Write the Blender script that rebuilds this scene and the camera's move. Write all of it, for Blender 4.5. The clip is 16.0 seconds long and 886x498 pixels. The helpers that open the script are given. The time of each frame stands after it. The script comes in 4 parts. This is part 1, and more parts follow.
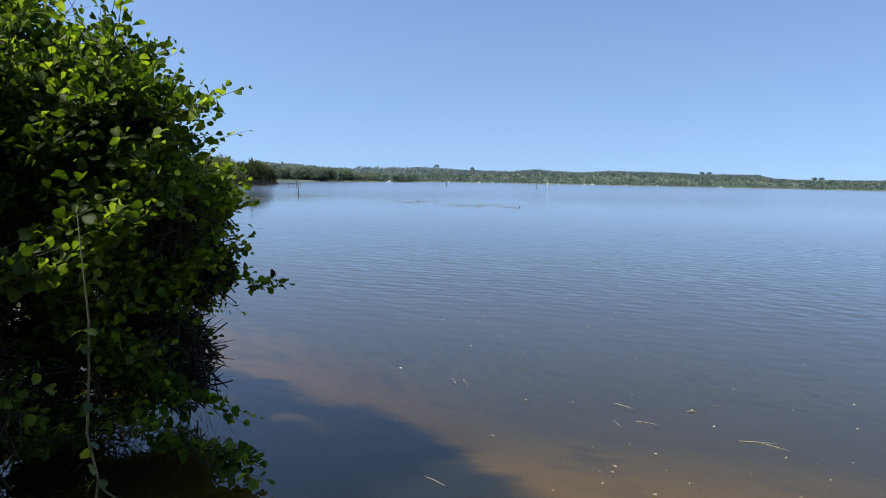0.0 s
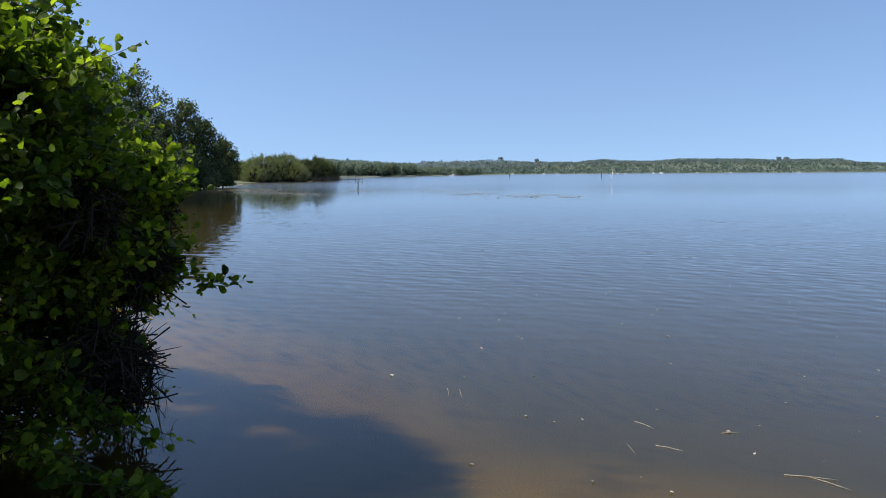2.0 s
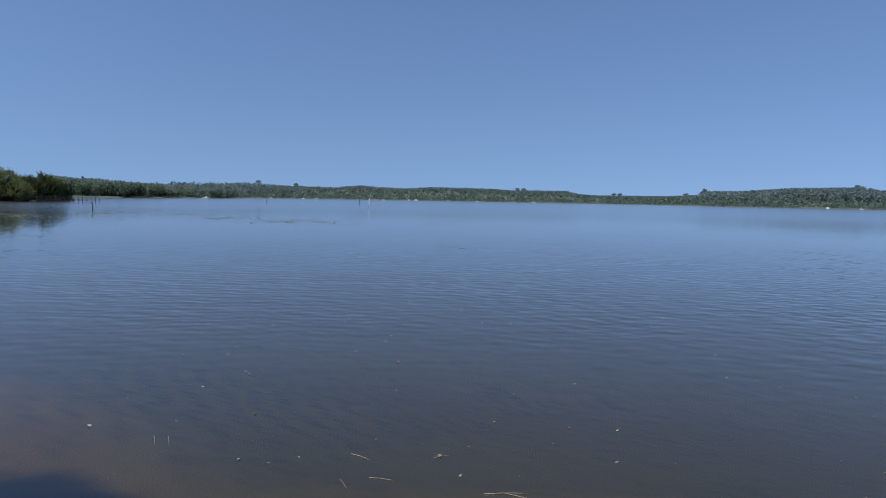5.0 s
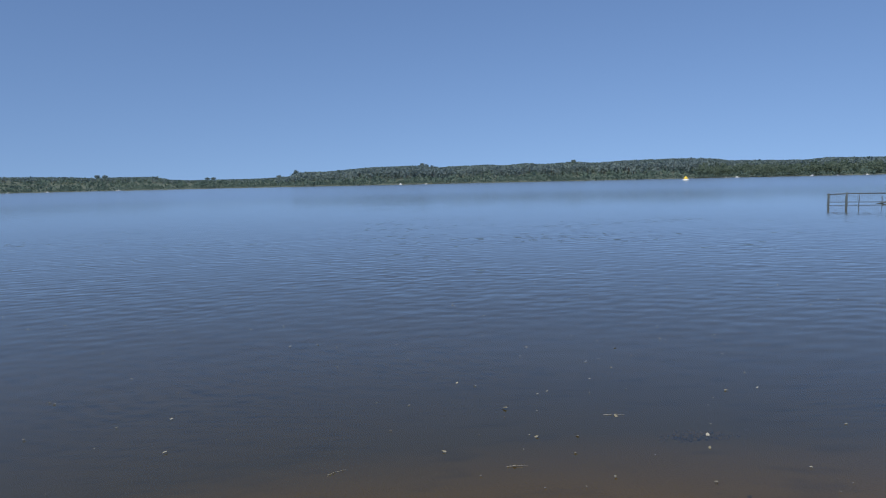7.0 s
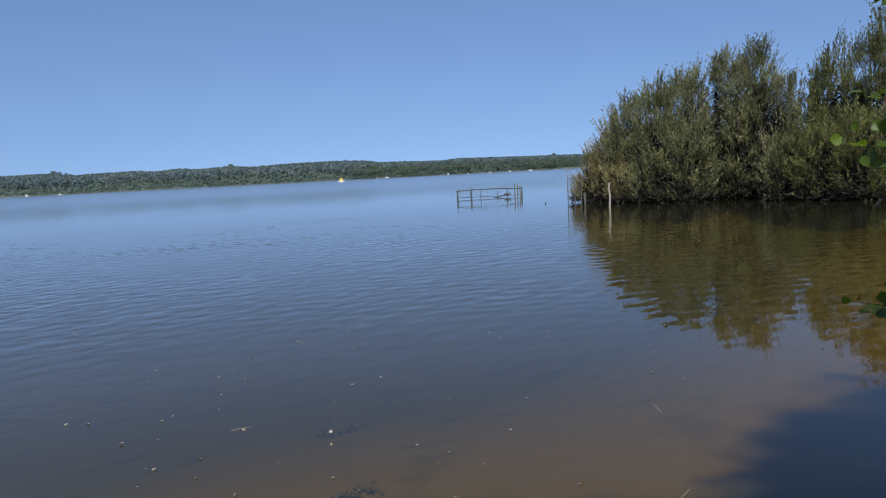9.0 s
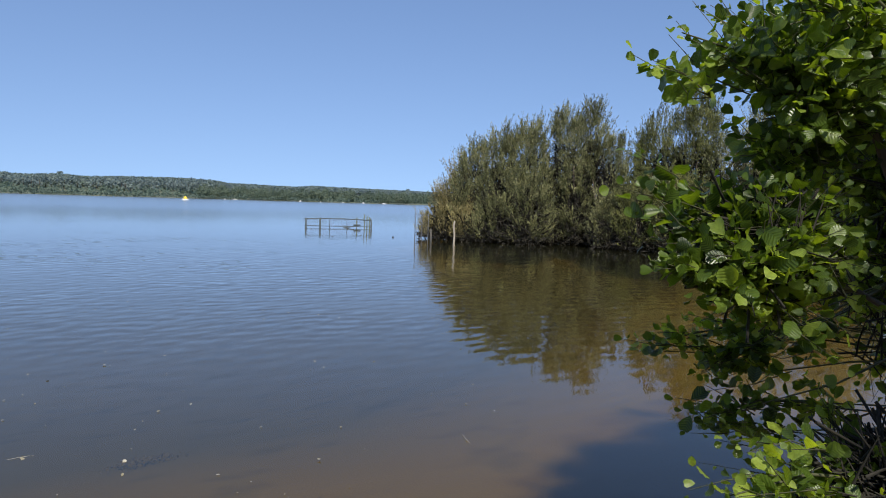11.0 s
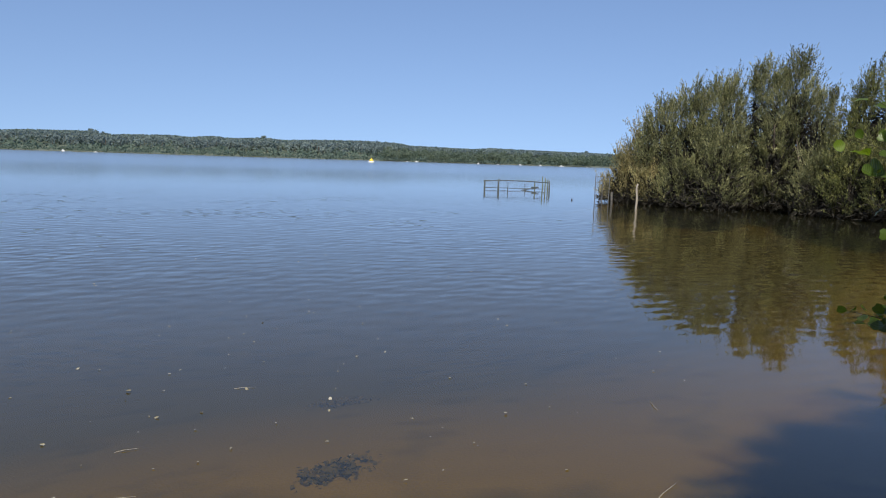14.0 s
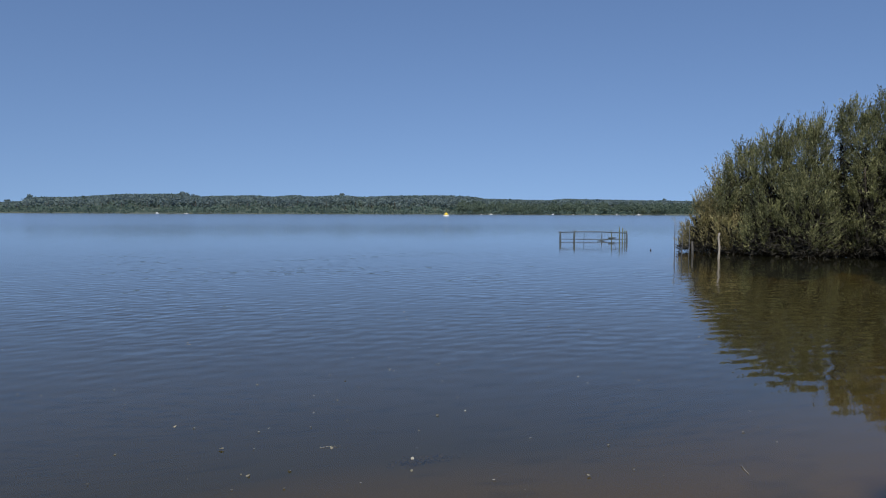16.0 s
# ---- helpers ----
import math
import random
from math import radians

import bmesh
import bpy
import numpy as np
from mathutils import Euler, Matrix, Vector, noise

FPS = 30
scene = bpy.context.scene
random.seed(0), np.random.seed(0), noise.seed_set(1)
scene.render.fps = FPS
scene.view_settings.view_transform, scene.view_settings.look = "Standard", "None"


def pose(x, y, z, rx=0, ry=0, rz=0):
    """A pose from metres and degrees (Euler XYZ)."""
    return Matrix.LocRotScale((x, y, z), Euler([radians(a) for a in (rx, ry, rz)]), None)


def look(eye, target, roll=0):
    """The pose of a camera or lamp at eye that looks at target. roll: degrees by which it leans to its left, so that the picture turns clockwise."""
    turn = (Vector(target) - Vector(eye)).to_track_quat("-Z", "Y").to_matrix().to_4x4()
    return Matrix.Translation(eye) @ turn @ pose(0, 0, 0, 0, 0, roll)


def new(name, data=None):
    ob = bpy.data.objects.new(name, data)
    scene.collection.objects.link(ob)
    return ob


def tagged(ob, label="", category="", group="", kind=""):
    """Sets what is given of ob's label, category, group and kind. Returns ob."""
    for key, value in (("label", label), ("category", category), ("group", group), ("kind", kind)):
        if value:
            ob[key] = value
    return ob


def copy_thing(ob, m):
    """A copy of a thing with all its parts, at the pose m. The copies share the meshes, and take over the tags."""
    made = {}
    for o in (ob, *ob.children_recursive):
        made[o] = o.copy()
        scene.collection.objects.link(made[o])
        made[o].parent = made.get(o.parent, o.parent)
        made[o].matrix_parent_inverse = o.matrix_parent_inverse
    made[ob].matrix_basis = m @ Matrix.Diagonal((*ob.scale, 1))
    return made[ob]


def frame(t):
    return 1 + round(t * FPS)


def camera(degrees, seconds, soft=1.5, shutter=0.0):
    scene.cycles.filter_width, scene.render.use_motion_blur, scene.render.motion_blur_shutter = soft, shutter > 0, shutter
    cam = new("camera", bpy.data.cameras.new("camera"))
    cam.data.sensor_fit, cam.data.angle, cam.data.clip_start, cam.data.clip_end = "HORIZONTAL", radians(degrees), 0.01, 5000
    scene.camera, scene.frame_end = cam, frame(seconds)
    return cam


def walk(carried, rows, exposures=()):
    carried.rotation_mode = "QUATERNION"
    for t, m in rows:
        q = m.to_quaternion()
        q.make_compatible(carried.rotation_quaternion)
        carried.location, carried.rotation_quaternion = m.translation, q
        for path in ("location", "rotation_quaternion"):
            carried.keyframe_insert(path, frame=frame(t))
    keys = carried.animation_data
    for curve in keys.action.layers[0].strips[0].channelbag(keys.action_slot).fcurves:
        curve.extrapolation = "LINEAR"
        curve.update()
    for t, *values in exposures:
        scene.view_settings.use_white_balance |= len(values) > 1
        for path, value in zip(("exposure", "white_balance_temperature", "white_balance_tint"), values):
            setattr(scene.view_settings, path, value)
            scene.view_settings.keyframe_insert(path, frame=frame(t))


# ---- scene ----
import itertools

cam = camera(64.9, 16.0, soft=1.0)
PATH = [
    (0, (-0.402, -0.406, 1.695), (-1.099, 1.458, 1.496), 1.1),
    (0.5, (-0.308, -0.144, 1.617), (-1.117, 1.655, 1.286), -0.8),
    (1, (-0.266, 0.156, 1.558), (-0.904, 2.002, 1.127), -3.5),
    (1.5, (-0.222, 0.398, 1.536), (-0.97, 2.229, 1.238), -2.3),
    (2, (-0.178, 0.572, 1.588), (-1.048, 2.36, 1.369), -0.4),
    (2.5, (-0.184, 0.644, 1.618), (-1.178, 2.373, 1.466), -0.6),
    (3, (-0.177, 0.632, 1.633), (-1.155, 2.37, 1.49), 0.5),
    (3.2, (-0.176, 0.643, 1.643), (-1.104, 2.409, 1.503), 1.0),
    (5.3, (0.133, 0.771, 1.602), (0.095, 2.766, 1.464), 1.0),
    (5.5, (0.185, 0.757, 1.595), (0.279, 2.751, 1.466), 1.0),
    (6, (0.271, 0.77, 1.608), (0.627, 2.734, 1.48), -0.0),
    (6.5, (0.358, 0.752, 1.593), (0.947, 2.658, 1.443), -1.2),
    (7, (0.458, 0.746, 1.569), (1.322, 2.539, 1.374), -1.3),
    (7.5, (0.534, 0.719, 1.59), (1.612, 2.39, 1.372), -1.9),
    (8, (0.595, 0.672, 1.587), (1.862, 2.205, 1.374), -2.0),
    (8.5, (0.709, 0.644, 1.57), (2.154, 2.004, 1.324), -3.4),
    (9, (0.739, 0.581, 1.59), (2.324, 1.781, 1.37), -2.9),
    (9.5, (0.788, 0.525, 1.597), (2.477, 1.578, 1.411), -1.3),
    (10, (0.809, 0.466, 1.605), (2.556, 1.426, 1.434), -1.1),
    (10.2, (0.761, 0.431, 1.569), (2.532, 1.348, 1.419), 0.3),
    (12.3, (0.869, 0.405, 1.592), (2.7, 1.2, 1.457), 1.7),
    (12.5, (0.863, 0.43, 1.6), (2.646, 1.324, 1.461), 0.3),
    (13, (0.776, 0.475, 1.584), (2.415, 1.603, 1.383), -2.7),
    (13.5, (0.751, 0.474, 1.558), (2.34, 1.66, 1.295), -2.2),
    (14, (0.737, 0.482, 1.549), (2.277, 1.732, 1.295), 1.8),
    (14.5, (0.728, 0.511, 1.489), (2.158, 1.852, 1.095), 1.5),
    (15, (0.72, 0.515, 1.537), (2.11, 1.913, 1.203), 1.8),
    (15.5, (0.674, 0.6, 1.557), (1.996, 2.095, 1.43), 0.8),
    (16, (0.656, 0.431, 1.613), (2.059, 1.852, 1.505), 0.2),
]
walk(cam, [(t, look(eye, target, roll)) for t, eye, target, roll in PATH],
     [(0, 0.59, 6550, 8), (0.6, 0.63, 6600, 9), (1, 0.73, 6700, 10), (1.4, 0.55, 6650, 9), (3.2, 0.57, 6620, 7), (5.3, -0.15, 6050, 10), (7, -0.13, 6050, 10), (8, -0.05, 6100, 10), (9, 0.05, 6150, 10), (9.6, 0.17, 6250, 10),
      (10.2, 0.23, 6300, 10), (12.3, 0.50, 6780, 10), (13, 0.33, 6700, 10), (13.5, 0.30, 6650, 10), (14.5, 0.35, 6550, 10), (15, 0.45, 6480, 10), (15.5, -0.10, 6250, 10), (16, -0.21, 6150, 10)])

# ---- sky, sun, exposure ----
SUN_BEARING, SUN_HEIGHT = 237.0, 51.0
world = bpy.data.worlds.new("sky")
scene.world = world
world.use_nodes = True
wt = world.node_tree
sky = wt.nodes.new("ShaderNodeTexSky")
sky.sky_type, sky.sun_disc = "NISHITA", False
sky.sun_elevation, sky.sun_rotation = radians(SUN_HEIGHT), radians(SUN_BEARING)
sky.air_density, sky.dust_density, sky.ozone_density = 1.0, 0.15, 4.0
# the haze band at the horizon is thin here: look a little higher into the sky, through clear blue air
wtc = wt.nodes.new("ShaderNodeTexCoord")
lift = wt.nodes.new("ShaderNodeMapping")
lift.inputs["Location"].default_value = (0, 0, 0.16)
lift.inputs["Scale"].default_value = (1, 1, 0.7)
wt.links.new(wtc.outputs["Generated"], lift.inputs["Vector"])
wt.links.new(lift.outputs["Vector"], sky.inputs["Vector"])
blue = wt.nodes.new("ShaderNodeMix")
blue.data_type, blue.blend_type = "RGBA", "MULTIPLY"
blue.inputs["Factor"].default_value = 1.0
blue.inputs[7].default_value = (1.035, 1.0, 1.05, 1)
wt.links.new(sky.outputs[0], blue.inputs[6])
wt.links.new(blue.outputs[2], wt.nodes["Background"].inputs[0])
wt.nodes["Background"].inputs[1].default_value = 0.11
sun = new("sun", bpy.data.lights.new("sun", "SUN"))
sun.data.energy, sun.data.angle, sun.data.color = 5.0, radians(3.0), (1.0, 0.94, 0.84)
sun.matrix_world = look(Vector((math.sin(radians(SUN_BEARING)) * math.cos(radians(SUN_HEIGHT)),
                                math.cos(radians(SUN_BEARING)) * math.cos(radians(SUN_HEIGHT)),
                                math.sin(radians(SUN_HEIGHT)))) * 60, (0, 0, 0))


# ---- materials ----
def nodes_of(name):
    m = bpy.data.materials.new(name)
    m.use_nodes = True
    t = m.node_tree
    t.nodes.remove(t.nodes["Principled BSDF"])
    return m, t, t.nodes["Material Output"]


def node(t, kind, inputs=(), operation="", use_clamp=False, data_type="", blend_type=""):
    n = t.nodes.new(kind)
    if operation:
        n.operation = operation
    if use_clamp:
        n.use_clamp = True
    if data_type:
        n.data_type = data_type
    if blend_type:
        n.blend_type = blend_type
    for key, value in dict(inputs).items():
        if isinstance(value, bpy.types.NodeSocket):
            t.links.new(value, n.inputs[key])
        else:
            n.inputs[key].default_value = value
    return n


def ramp(t, fac, stops):
    n = node(t, "ShaderNodeValToRGB", {"Fac": fac})
    e = n.color_ramp.elements
    while len(e) < len(stops):
        e.new(0.5)
    for el, (p, c) in zip(e, stops):
        el.position, el.color = p, (*c, 1)
    return n.outputs["Color"]


def maths(t, op, a, b=0.0, clamp=False):
    return node(t, "ShaderNodeMath", {0: a, 1: b}, operation=op, use_clamp=clamp).outputs[0]


def mixc(t, fac, a, b, how="MIX"):
    n = node(t, "ShaderNodeMix", {"Factor": fac}, data_type="RGBA", blend_type=how)
    for sock, v in ((n.inputs[6], a), (n.inputs[7], b)):
        if isinstance(v, bpy.types.NodeSocket):
            t.links.new(v, sock)
        else:
            sock.default_value = (*v, 1)
    return n.outputs[2]


def noise_of(t, scale, detail=3.0, vector=None, rough=0.55):
    inp = {"Scale": scale, "Detail": detail, "Roughness": rough}
    n = node(t, "ShaderNodeTexNoise", inp)
    t.links.new(vector if vector else node(t, "ShaderNodeNewGeometry").outputs["Position"], n.inputs["Vector"])
    return n


def foliage(name, dark, mid, light, rough=0.45, through_share=0.35, veins=False, patch=0.6, glow=(1.5, 1.6, 0.5), shine=0.4, grain=70.0, speckle=0.35):
    """Leaves: colour varies leaf by leaf and from patch to patch; part of the light passes through them."""
    m, t, out = nodes_of(name)
    geo = node(t, "ShaderNodeNewGeometry")
    info = node(t, "ShaderNodeObjectInfo")
    rnd = maths(t, "FRACT", maths(t, "ADD", geo.outputs["Random Per Island"], info.outputs["Random"]))
    big = node(t, "ShaderNodeMapRange", {0: noise_of(t, patch, 2.0).outputs["Fac"], 1: 0.28, 2: 0.72, 3: 0.0, 4: 1.0}).outputs[0]
    fac = maths(t, "ADD", maths(t, "MULTIPLY", rnd, 0.6), maths(t, "MULTIPLY", big, 0.45))
    col = ramp(t, fac, [(0.1, dark), (0.5, mid), (0.92, light)])
    fine = noise_of(t, grain, 2.0).outputs["Fac"]
    fine = node(t, "ShaderNodeMapRange", {0: fine, 1: 0.3, 2: 0.7, 3: 0.0, 4: 1.0}).outputs[0]
    col = mixc(t, maths(t, "MULTIPLY", fine, speckle), col, tuple(0.6 * c for c in dark), "MIX")
    b = node(t, "ShaderNodeBsdfPrincipled", {"Base Color": col, "Roughness": rough})
    b.inputs["Specular IOR Level"].default_value = shine
    if veins:
        uv = node(t, "ShaderNodeUVMap")
        sep = node(t, "ShaderNodeSeparateXYZ", {0: uv.outputs[0]})
        slant = maths(t, "SUBTRACT", sep.outputs[0], maths(t, "MULTIPLY", maths(t, "ABSOLUTE", sep.outputs[1]), 0.75))
        rib = maths(t, "SINE", maths(t, "MULTIPLY", slant, 44.0))
        bump = node(t, "ShaderNodeBump", {"Strength": 0.25, "Distance": 0.003, "Height": rib})
        pale = node(t, "ShaderNodeMapRange", {0: rib, 1: 0.2, 2: 1.0, 3: 0.0, 4: 0.16}).outputs[0]
        col = mixc(t, pale, col, tuple(0.8 * c for c in light))
        t.links.new(col, b.inputs["Base Color"])
        t.links.new(bump.outputs[0], b.inputs["Normal"])
    hsv = mixc(t, 1.0, col, glow, "MULTIPLY")
    tr = node(t, "ShaderNodeBsdfTranslucent", {"Color": hsv})
    mx = node(t, "ShaderNodeMixShader", {0: through_share, 1: b.outputs[0], 2: tr.outputs[0]})
    t.links.new(mx.outputs[0], out.inputs[0])
    return m


def surface(name, a, b, scale=8.0, rough=0.85, bump=0.3, depth=0.01, metal=0.0, fine=60.0):
    """A plain rough material that varies at two scales."""
    m, t, out = nodes_of(name)
    tc = node(t, "ShaderNodeTexCoord").outputs["Object"]
    n1, n2 = noise_of(t, scale, 4.0, tc).outputs["Fac"], noise_of(t, fine, 3.0, tc).outputs["Fac"]
    fac = maths(t, "ADD", maths(t, "MULTIPLY", n1, 0.7), maths(t, "MULTIPLY", n2, 0.3))
    col = ramp(t, fac, [(0.3, a), (0.7, b)])
    p = node(t, "ShaderNodeBsdfPrincipled", {"Base Color": col, "Roughness": rough, "Metallic": metal})
    bp = node(t, "ShaderNodeBump", {"Strength": bump, "Distance": depth, "Height": n2})
    t.links.new(bp.outputs[0], p.inputs["Normal"])
    t.links.new(p.outputs[0], out.inputs[0])
    return m


def ground_material():
    m, t, out = nodes_of("ground_soil")
    pos = node(t, "ShaderNodeNewGeometry").outputs["Position"]
    sep = node(t, "ShaderNodeSeparateXYZ", {0: pos})
    z = sep.outputs[2]
    grain = noise_of(t, 40.0, 4.0).outputs["Fac"]
    spots = noise_of(t, 1.2, 2.5).outputs["Fac"]
    sand = ramp(t, grain, [(0.3, (0.345, 0.265, 0.06)), (0.7, (0.385, 0.295, 0.07))])
    weedy = node(t, "ShaderNodeMapRange", {0: spots, 1: 0.55, 2: 0.72, 3: 0.0, 4: 0.42}).outputs[0]
    # bed colour darkens with depth, standing in for light lost in the water
    murk = node(t, "ShaderNodeMapRange", {0: z, 1: -0.18, 2: -0.98, 3: 0.0, 4: 0.95}).outputs[0]
    # bed turns browner and darker towards +x, along a noisy edge
    east_tone = node(t, "ShaderNodeMapRange", {0: maths(t, "ADD", sep.outputs[0], maths(t, "MULTIPLY", noise_of(t, 0.7, 3.0).outputs["Fac"], 2.0)), 1: 1.4, 2: 4.8, 3: 0.0, 4: 0.45}).outputs[0]
    bed = mixc(t, murk, mixc(t, east_tone, sand, (0.14, 0.108, 0.05)), (0.076, 0.077, 0.055))
    bed = mixc(t, weedy, bed, (0.018, 0.022, 0.016))
    turf = ramp(t, noise_of(t, 0.06, 6.0).outputs["Fac"], [(0.3, (0.09, 0.12, 0.10)), (0.55, (0.115, 0.145, 0.11)), (0.75, (0.14, 0.165, 0.12))])
    away = node(t, "ShaderNodeVectorMath", {0: pos}, operation="LENGTH").outputs["Value"]
    beach = node(t, "ShaderNodeMapRange", {0: away, 1: 6.0, 2: 14.0, 3: 1.0, 4: 0.0}).outputs[0]
    turf = mixc(t, maths(t, "MULTIPLY", noise_of(t, 9.0, 6.0).outputs["Fac"], 0.8), turf, (0.05, 0.05, 0.02))
    litter = ramp(t, noise_of(t, 4.0, 8.0, rough=0.7).outputs["Fac"], [(0.32, (0.045, 0.040, 0.024)), (0.5, (0.095, 0.080, 0.046)), (0.68, (0.17, 0.138, 0.082))])
    litter = mixc(t, node(t, "ShaderNodeMapRange", {0: noise_of(t, 0.8, 5.0).outputs["Fac"], 1: 0.45, 2: 0.62, 3: 0.0, 4: 0.55}).outputs[0], litter, (0.055, 0.07, 0.026))
    turf = mixc(t, beach, turf, litter)
    dry = node(t, "ShaderNodeMapRange", {0: z, 1: -0.01, 2: 0.04, 3: 0.0, 4: 1.0}).outputs[0]
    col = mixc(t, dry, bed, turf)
    p = node(t, "ShaderNodeBsdfPrincipled", {"Base Color": col, "Roughness": 0.95})
    bp = node(t, "ShaderNodeBump", {"Strength": 0.4, "Distance": 0.02, "Height": grain})
    t.links.new(bp.outputs[0], p.inputs["Normal"])
    t.links.new(p.outputs[0], out.inputs[0])
    return m


def water_material():
    """Cloudy shallow lake water: rippled gloss over a brown silty haze, through which the bed shows."""
    m, t, out = nodes_of("lake_water")
    pos = node(t, "ShaderNodeNewGeometry").outputs["Position"]

    def slopes(scale, turn, amount, warp):
        mp = node(t, "ShaderNodeMapping", {"Vector": pos, "Rotation": (0, 0, radians(turn)), "Scale": (scale * 0.5, scale, scale)})
        n = node(t, "ShaderNodeTexNoise", {"Vector": mp.outputs[0], "Scale": 1.0, "Detail": 1.5, "Roughness": 0.45, "Distortion": warp})
        c = node(t, "ShaderNodeVectorMath", {0: n.outputs["Color"], 1: (0.5, 0.5, 0.5)}, operation="SUBTRACT").outputs[0]
        return node(t, "ShaderNodeVectorMath", {0: c, 1: (amount * 0.85, amount, 0.0)}, operation="MULTIPLY").outputs[0]

    away = node(t, "ShaderNodeVectorMath", {0: pos}, operation="LENGTH").outputs["Value"]
    s = slopes(7.0, 0, 0.062, 0.4)
    for more in (slopes(3.0, 20, 0.046, 0.2), slopes(16.0, 35, 0.06, 0.2)):
        s = node(t, "ShaderNodeVectorMath", {0: s, 1: more}, operation="ADD").outputs[0]
    for turn, size, amount in ((5, 0.75, 0.036), (-24, 1.2, 0.042), (32, 1.35, 0.042), (62, 1.0, 0.042)):
        mp = node(t, "ShaderNodeMapping", {"Vector": pos, "Rotation": (0, 0, radians(turn)), "Scale": (0.7, 1, 1)})
        wv = node(t, "ShaderNodeTexWave", {"Vector": mp.outputs[0], "Scale": size, "Distortion": 8.5, "Detail": 2.5, "Detail Scale": 0.7, "Detail Roughness": 0.55})
        wv.wave_type, wv.bands_direction, wv.wave_profile = "BANDS", "Y", "SIN"
        tilt = maths(t, "MULTIPLY", maths(t, "SUBTRACT", wv.outputs["Fac"], 0.5), amount)
        comb = node(t, "ShaderNodeCombineXYZ", {0: maths(t, "MULTIPLY", tilt, math.sin(radians(turn))), 1: maths(t, "MULTIPLY", tilt, math.cos(radians(turn)))}).outputs[0]
        s = node(t, "ShaderNodeVectorMath", {0: s, 1: comb}, operation="ADD").outputs[0]
    gust = noise_of(t, 0.28, 3.0).outputs["Fac"]
    gust = node(t, "ShaderNodeMapRange", {0: gust, 1: 0.38, 2: 0.66, 3: 0.45, 4: 1.1}).outputs[0]
    lee = node(t, "ShaderNodeMapRange", {0: away, 1: 5.6, 2: 12.5, 3: 0.07, 4: 1.0}).outputs[0]
    lee = maths(t, "MULTIPLY", lee, node(t, "ShaderNodeMapRange", {0: away, 1: 11.0, 2: 34.0, 3: 1.0, 4: 0.16}).outputs[0])
    s = node(t, "ShaderNodeVectorMath", {0: s, "Scale": maths(t, "MULTIPLY", gust, lee)}, operation="SCALE").outputs[0]
    s = node(t, "ShaderNodeVectorMath", {0: s, 1: (0, 0, 1)}, operation="ADD").outputs[0]
    nrm = node(t, "ShaderNodeVectorMath", {0: s}, operation="NORMALIZE").outputs[0]
    fres = node(t, "ShaderNodeFresnel", {"IOR": 1.54, "Normal": nrm}).outputs[0]
    gloss = node(t, "ShaderNodeBsdfGlossy", {"Color": (1, 1, 1, 1), "Roughness": maths(t, "ADD", node(t, "ShaderNodeMapRange", {0: away, 1: 9.0, 2: 90.0, 3: 0.02, 4: 0.05}).outputs[0], node(t, "ShaderNodeMapRange", {0: away, 1: 20.0, 2: 100.0, 3: 0.0, 4: 0.10}).outputs[0]), "Normal": nrm})
    cloud = noise_of(t, 0.5, 3.0).outputs["Fac"]
    murk = ramp(t, cloud, [(0.3, (0.040, 0.043, 0.024)), (0.7, (0.050, 0.053, 0.029))])
    # body colour gets darker with distance, from 32 to 75 m
    far_tone = node(t, "ShaderNodeMapRange", {0: away, 1: 32.0, 2: 75.0, 3: 0.0, 4: 0.7}).outputs[0]
    murk = mixc(t, far_tone, murk, (0.012, 0.016, 0.012))
    body = node(t, "ShaderNodeBsdfDiffuse", {"Color": murk})
    clear = node(t, "ShaderNodeBsdfTransparent", {"Color": (0.85, 0.72, 0.37, 1)})
    under = node(t, "ShaderNodeMixShader", {0: 0.23, 1: clear.outputs[0], 2: body.outputs[0]})
    mx = node(t, "ShaderNodeMixShader", {0: fres, 1: under.outputs[0], 2: gloss.outputs[0]})
    t.links.new(mx.outputs[0], out.inputs[0])
    return m


M_GROUND, M_WATER = ground_material(), water_material()
M_ALDER = foliage("alder_leaf", (0.008, 0.019, 0.0035), (0.042, 0.080, 0.012), (0.19, 0.255, 0.046), 0.42, 0.5, True, 1.6, (3.0, 2.95, 0.75), 0.16)
# brighter copy of the alder leaf, sunlight put into its colour
M_ALDER_LIT = foliage("lit_alder_leaf", (0.012, 0.026, 0.005), (0.076, 0.126, 0.019), (0.28, 0.36, 0.06), 0.34, 0.42, True, 1.6, (2.8, 2.7, 0.55), 0.5)
M_BARK = surface("alder_bark", (0.040, 0.030, 0.022), (0.112, 0.088, 0.064), 14, 0.9, 0.6, 0.01)
M_TWIG = surface("green_twig", (0.036, 0.040, 0.016), (0.068, 0.068, 0.028), 20, 0.7, 0.2, 0.002)
M_SHOOT = surface("olive_shoot", (0.072, 0.072, 0.040), (0.152, 0.140, 0.080), 20, 0.8, 0.2, 0.002)
# coarse dark speckle on the willows paints shaded gaps between the tufts
M_WILLOW = foliage("willow_leaf", (0.020, 0.026, 0.011), (0.156, 0.166, 0.068), (0.53, 0.52, 0.25), 0.5, 0.18, False, 1.3, (1.3, 1.3, 0.6), 0.4, 5.0, 0.55)
M_WILLOW_DRY = foliage("tawny_willow_leaf", (0.030, 0.034, 0.014), (0.25, 0.215, 0.085), (0.66, 0.57, 0.28), 0.55, 0.18, False, 1.3, (1.3, 1.2, 0.6), 0.4, 5.0, 0.5)
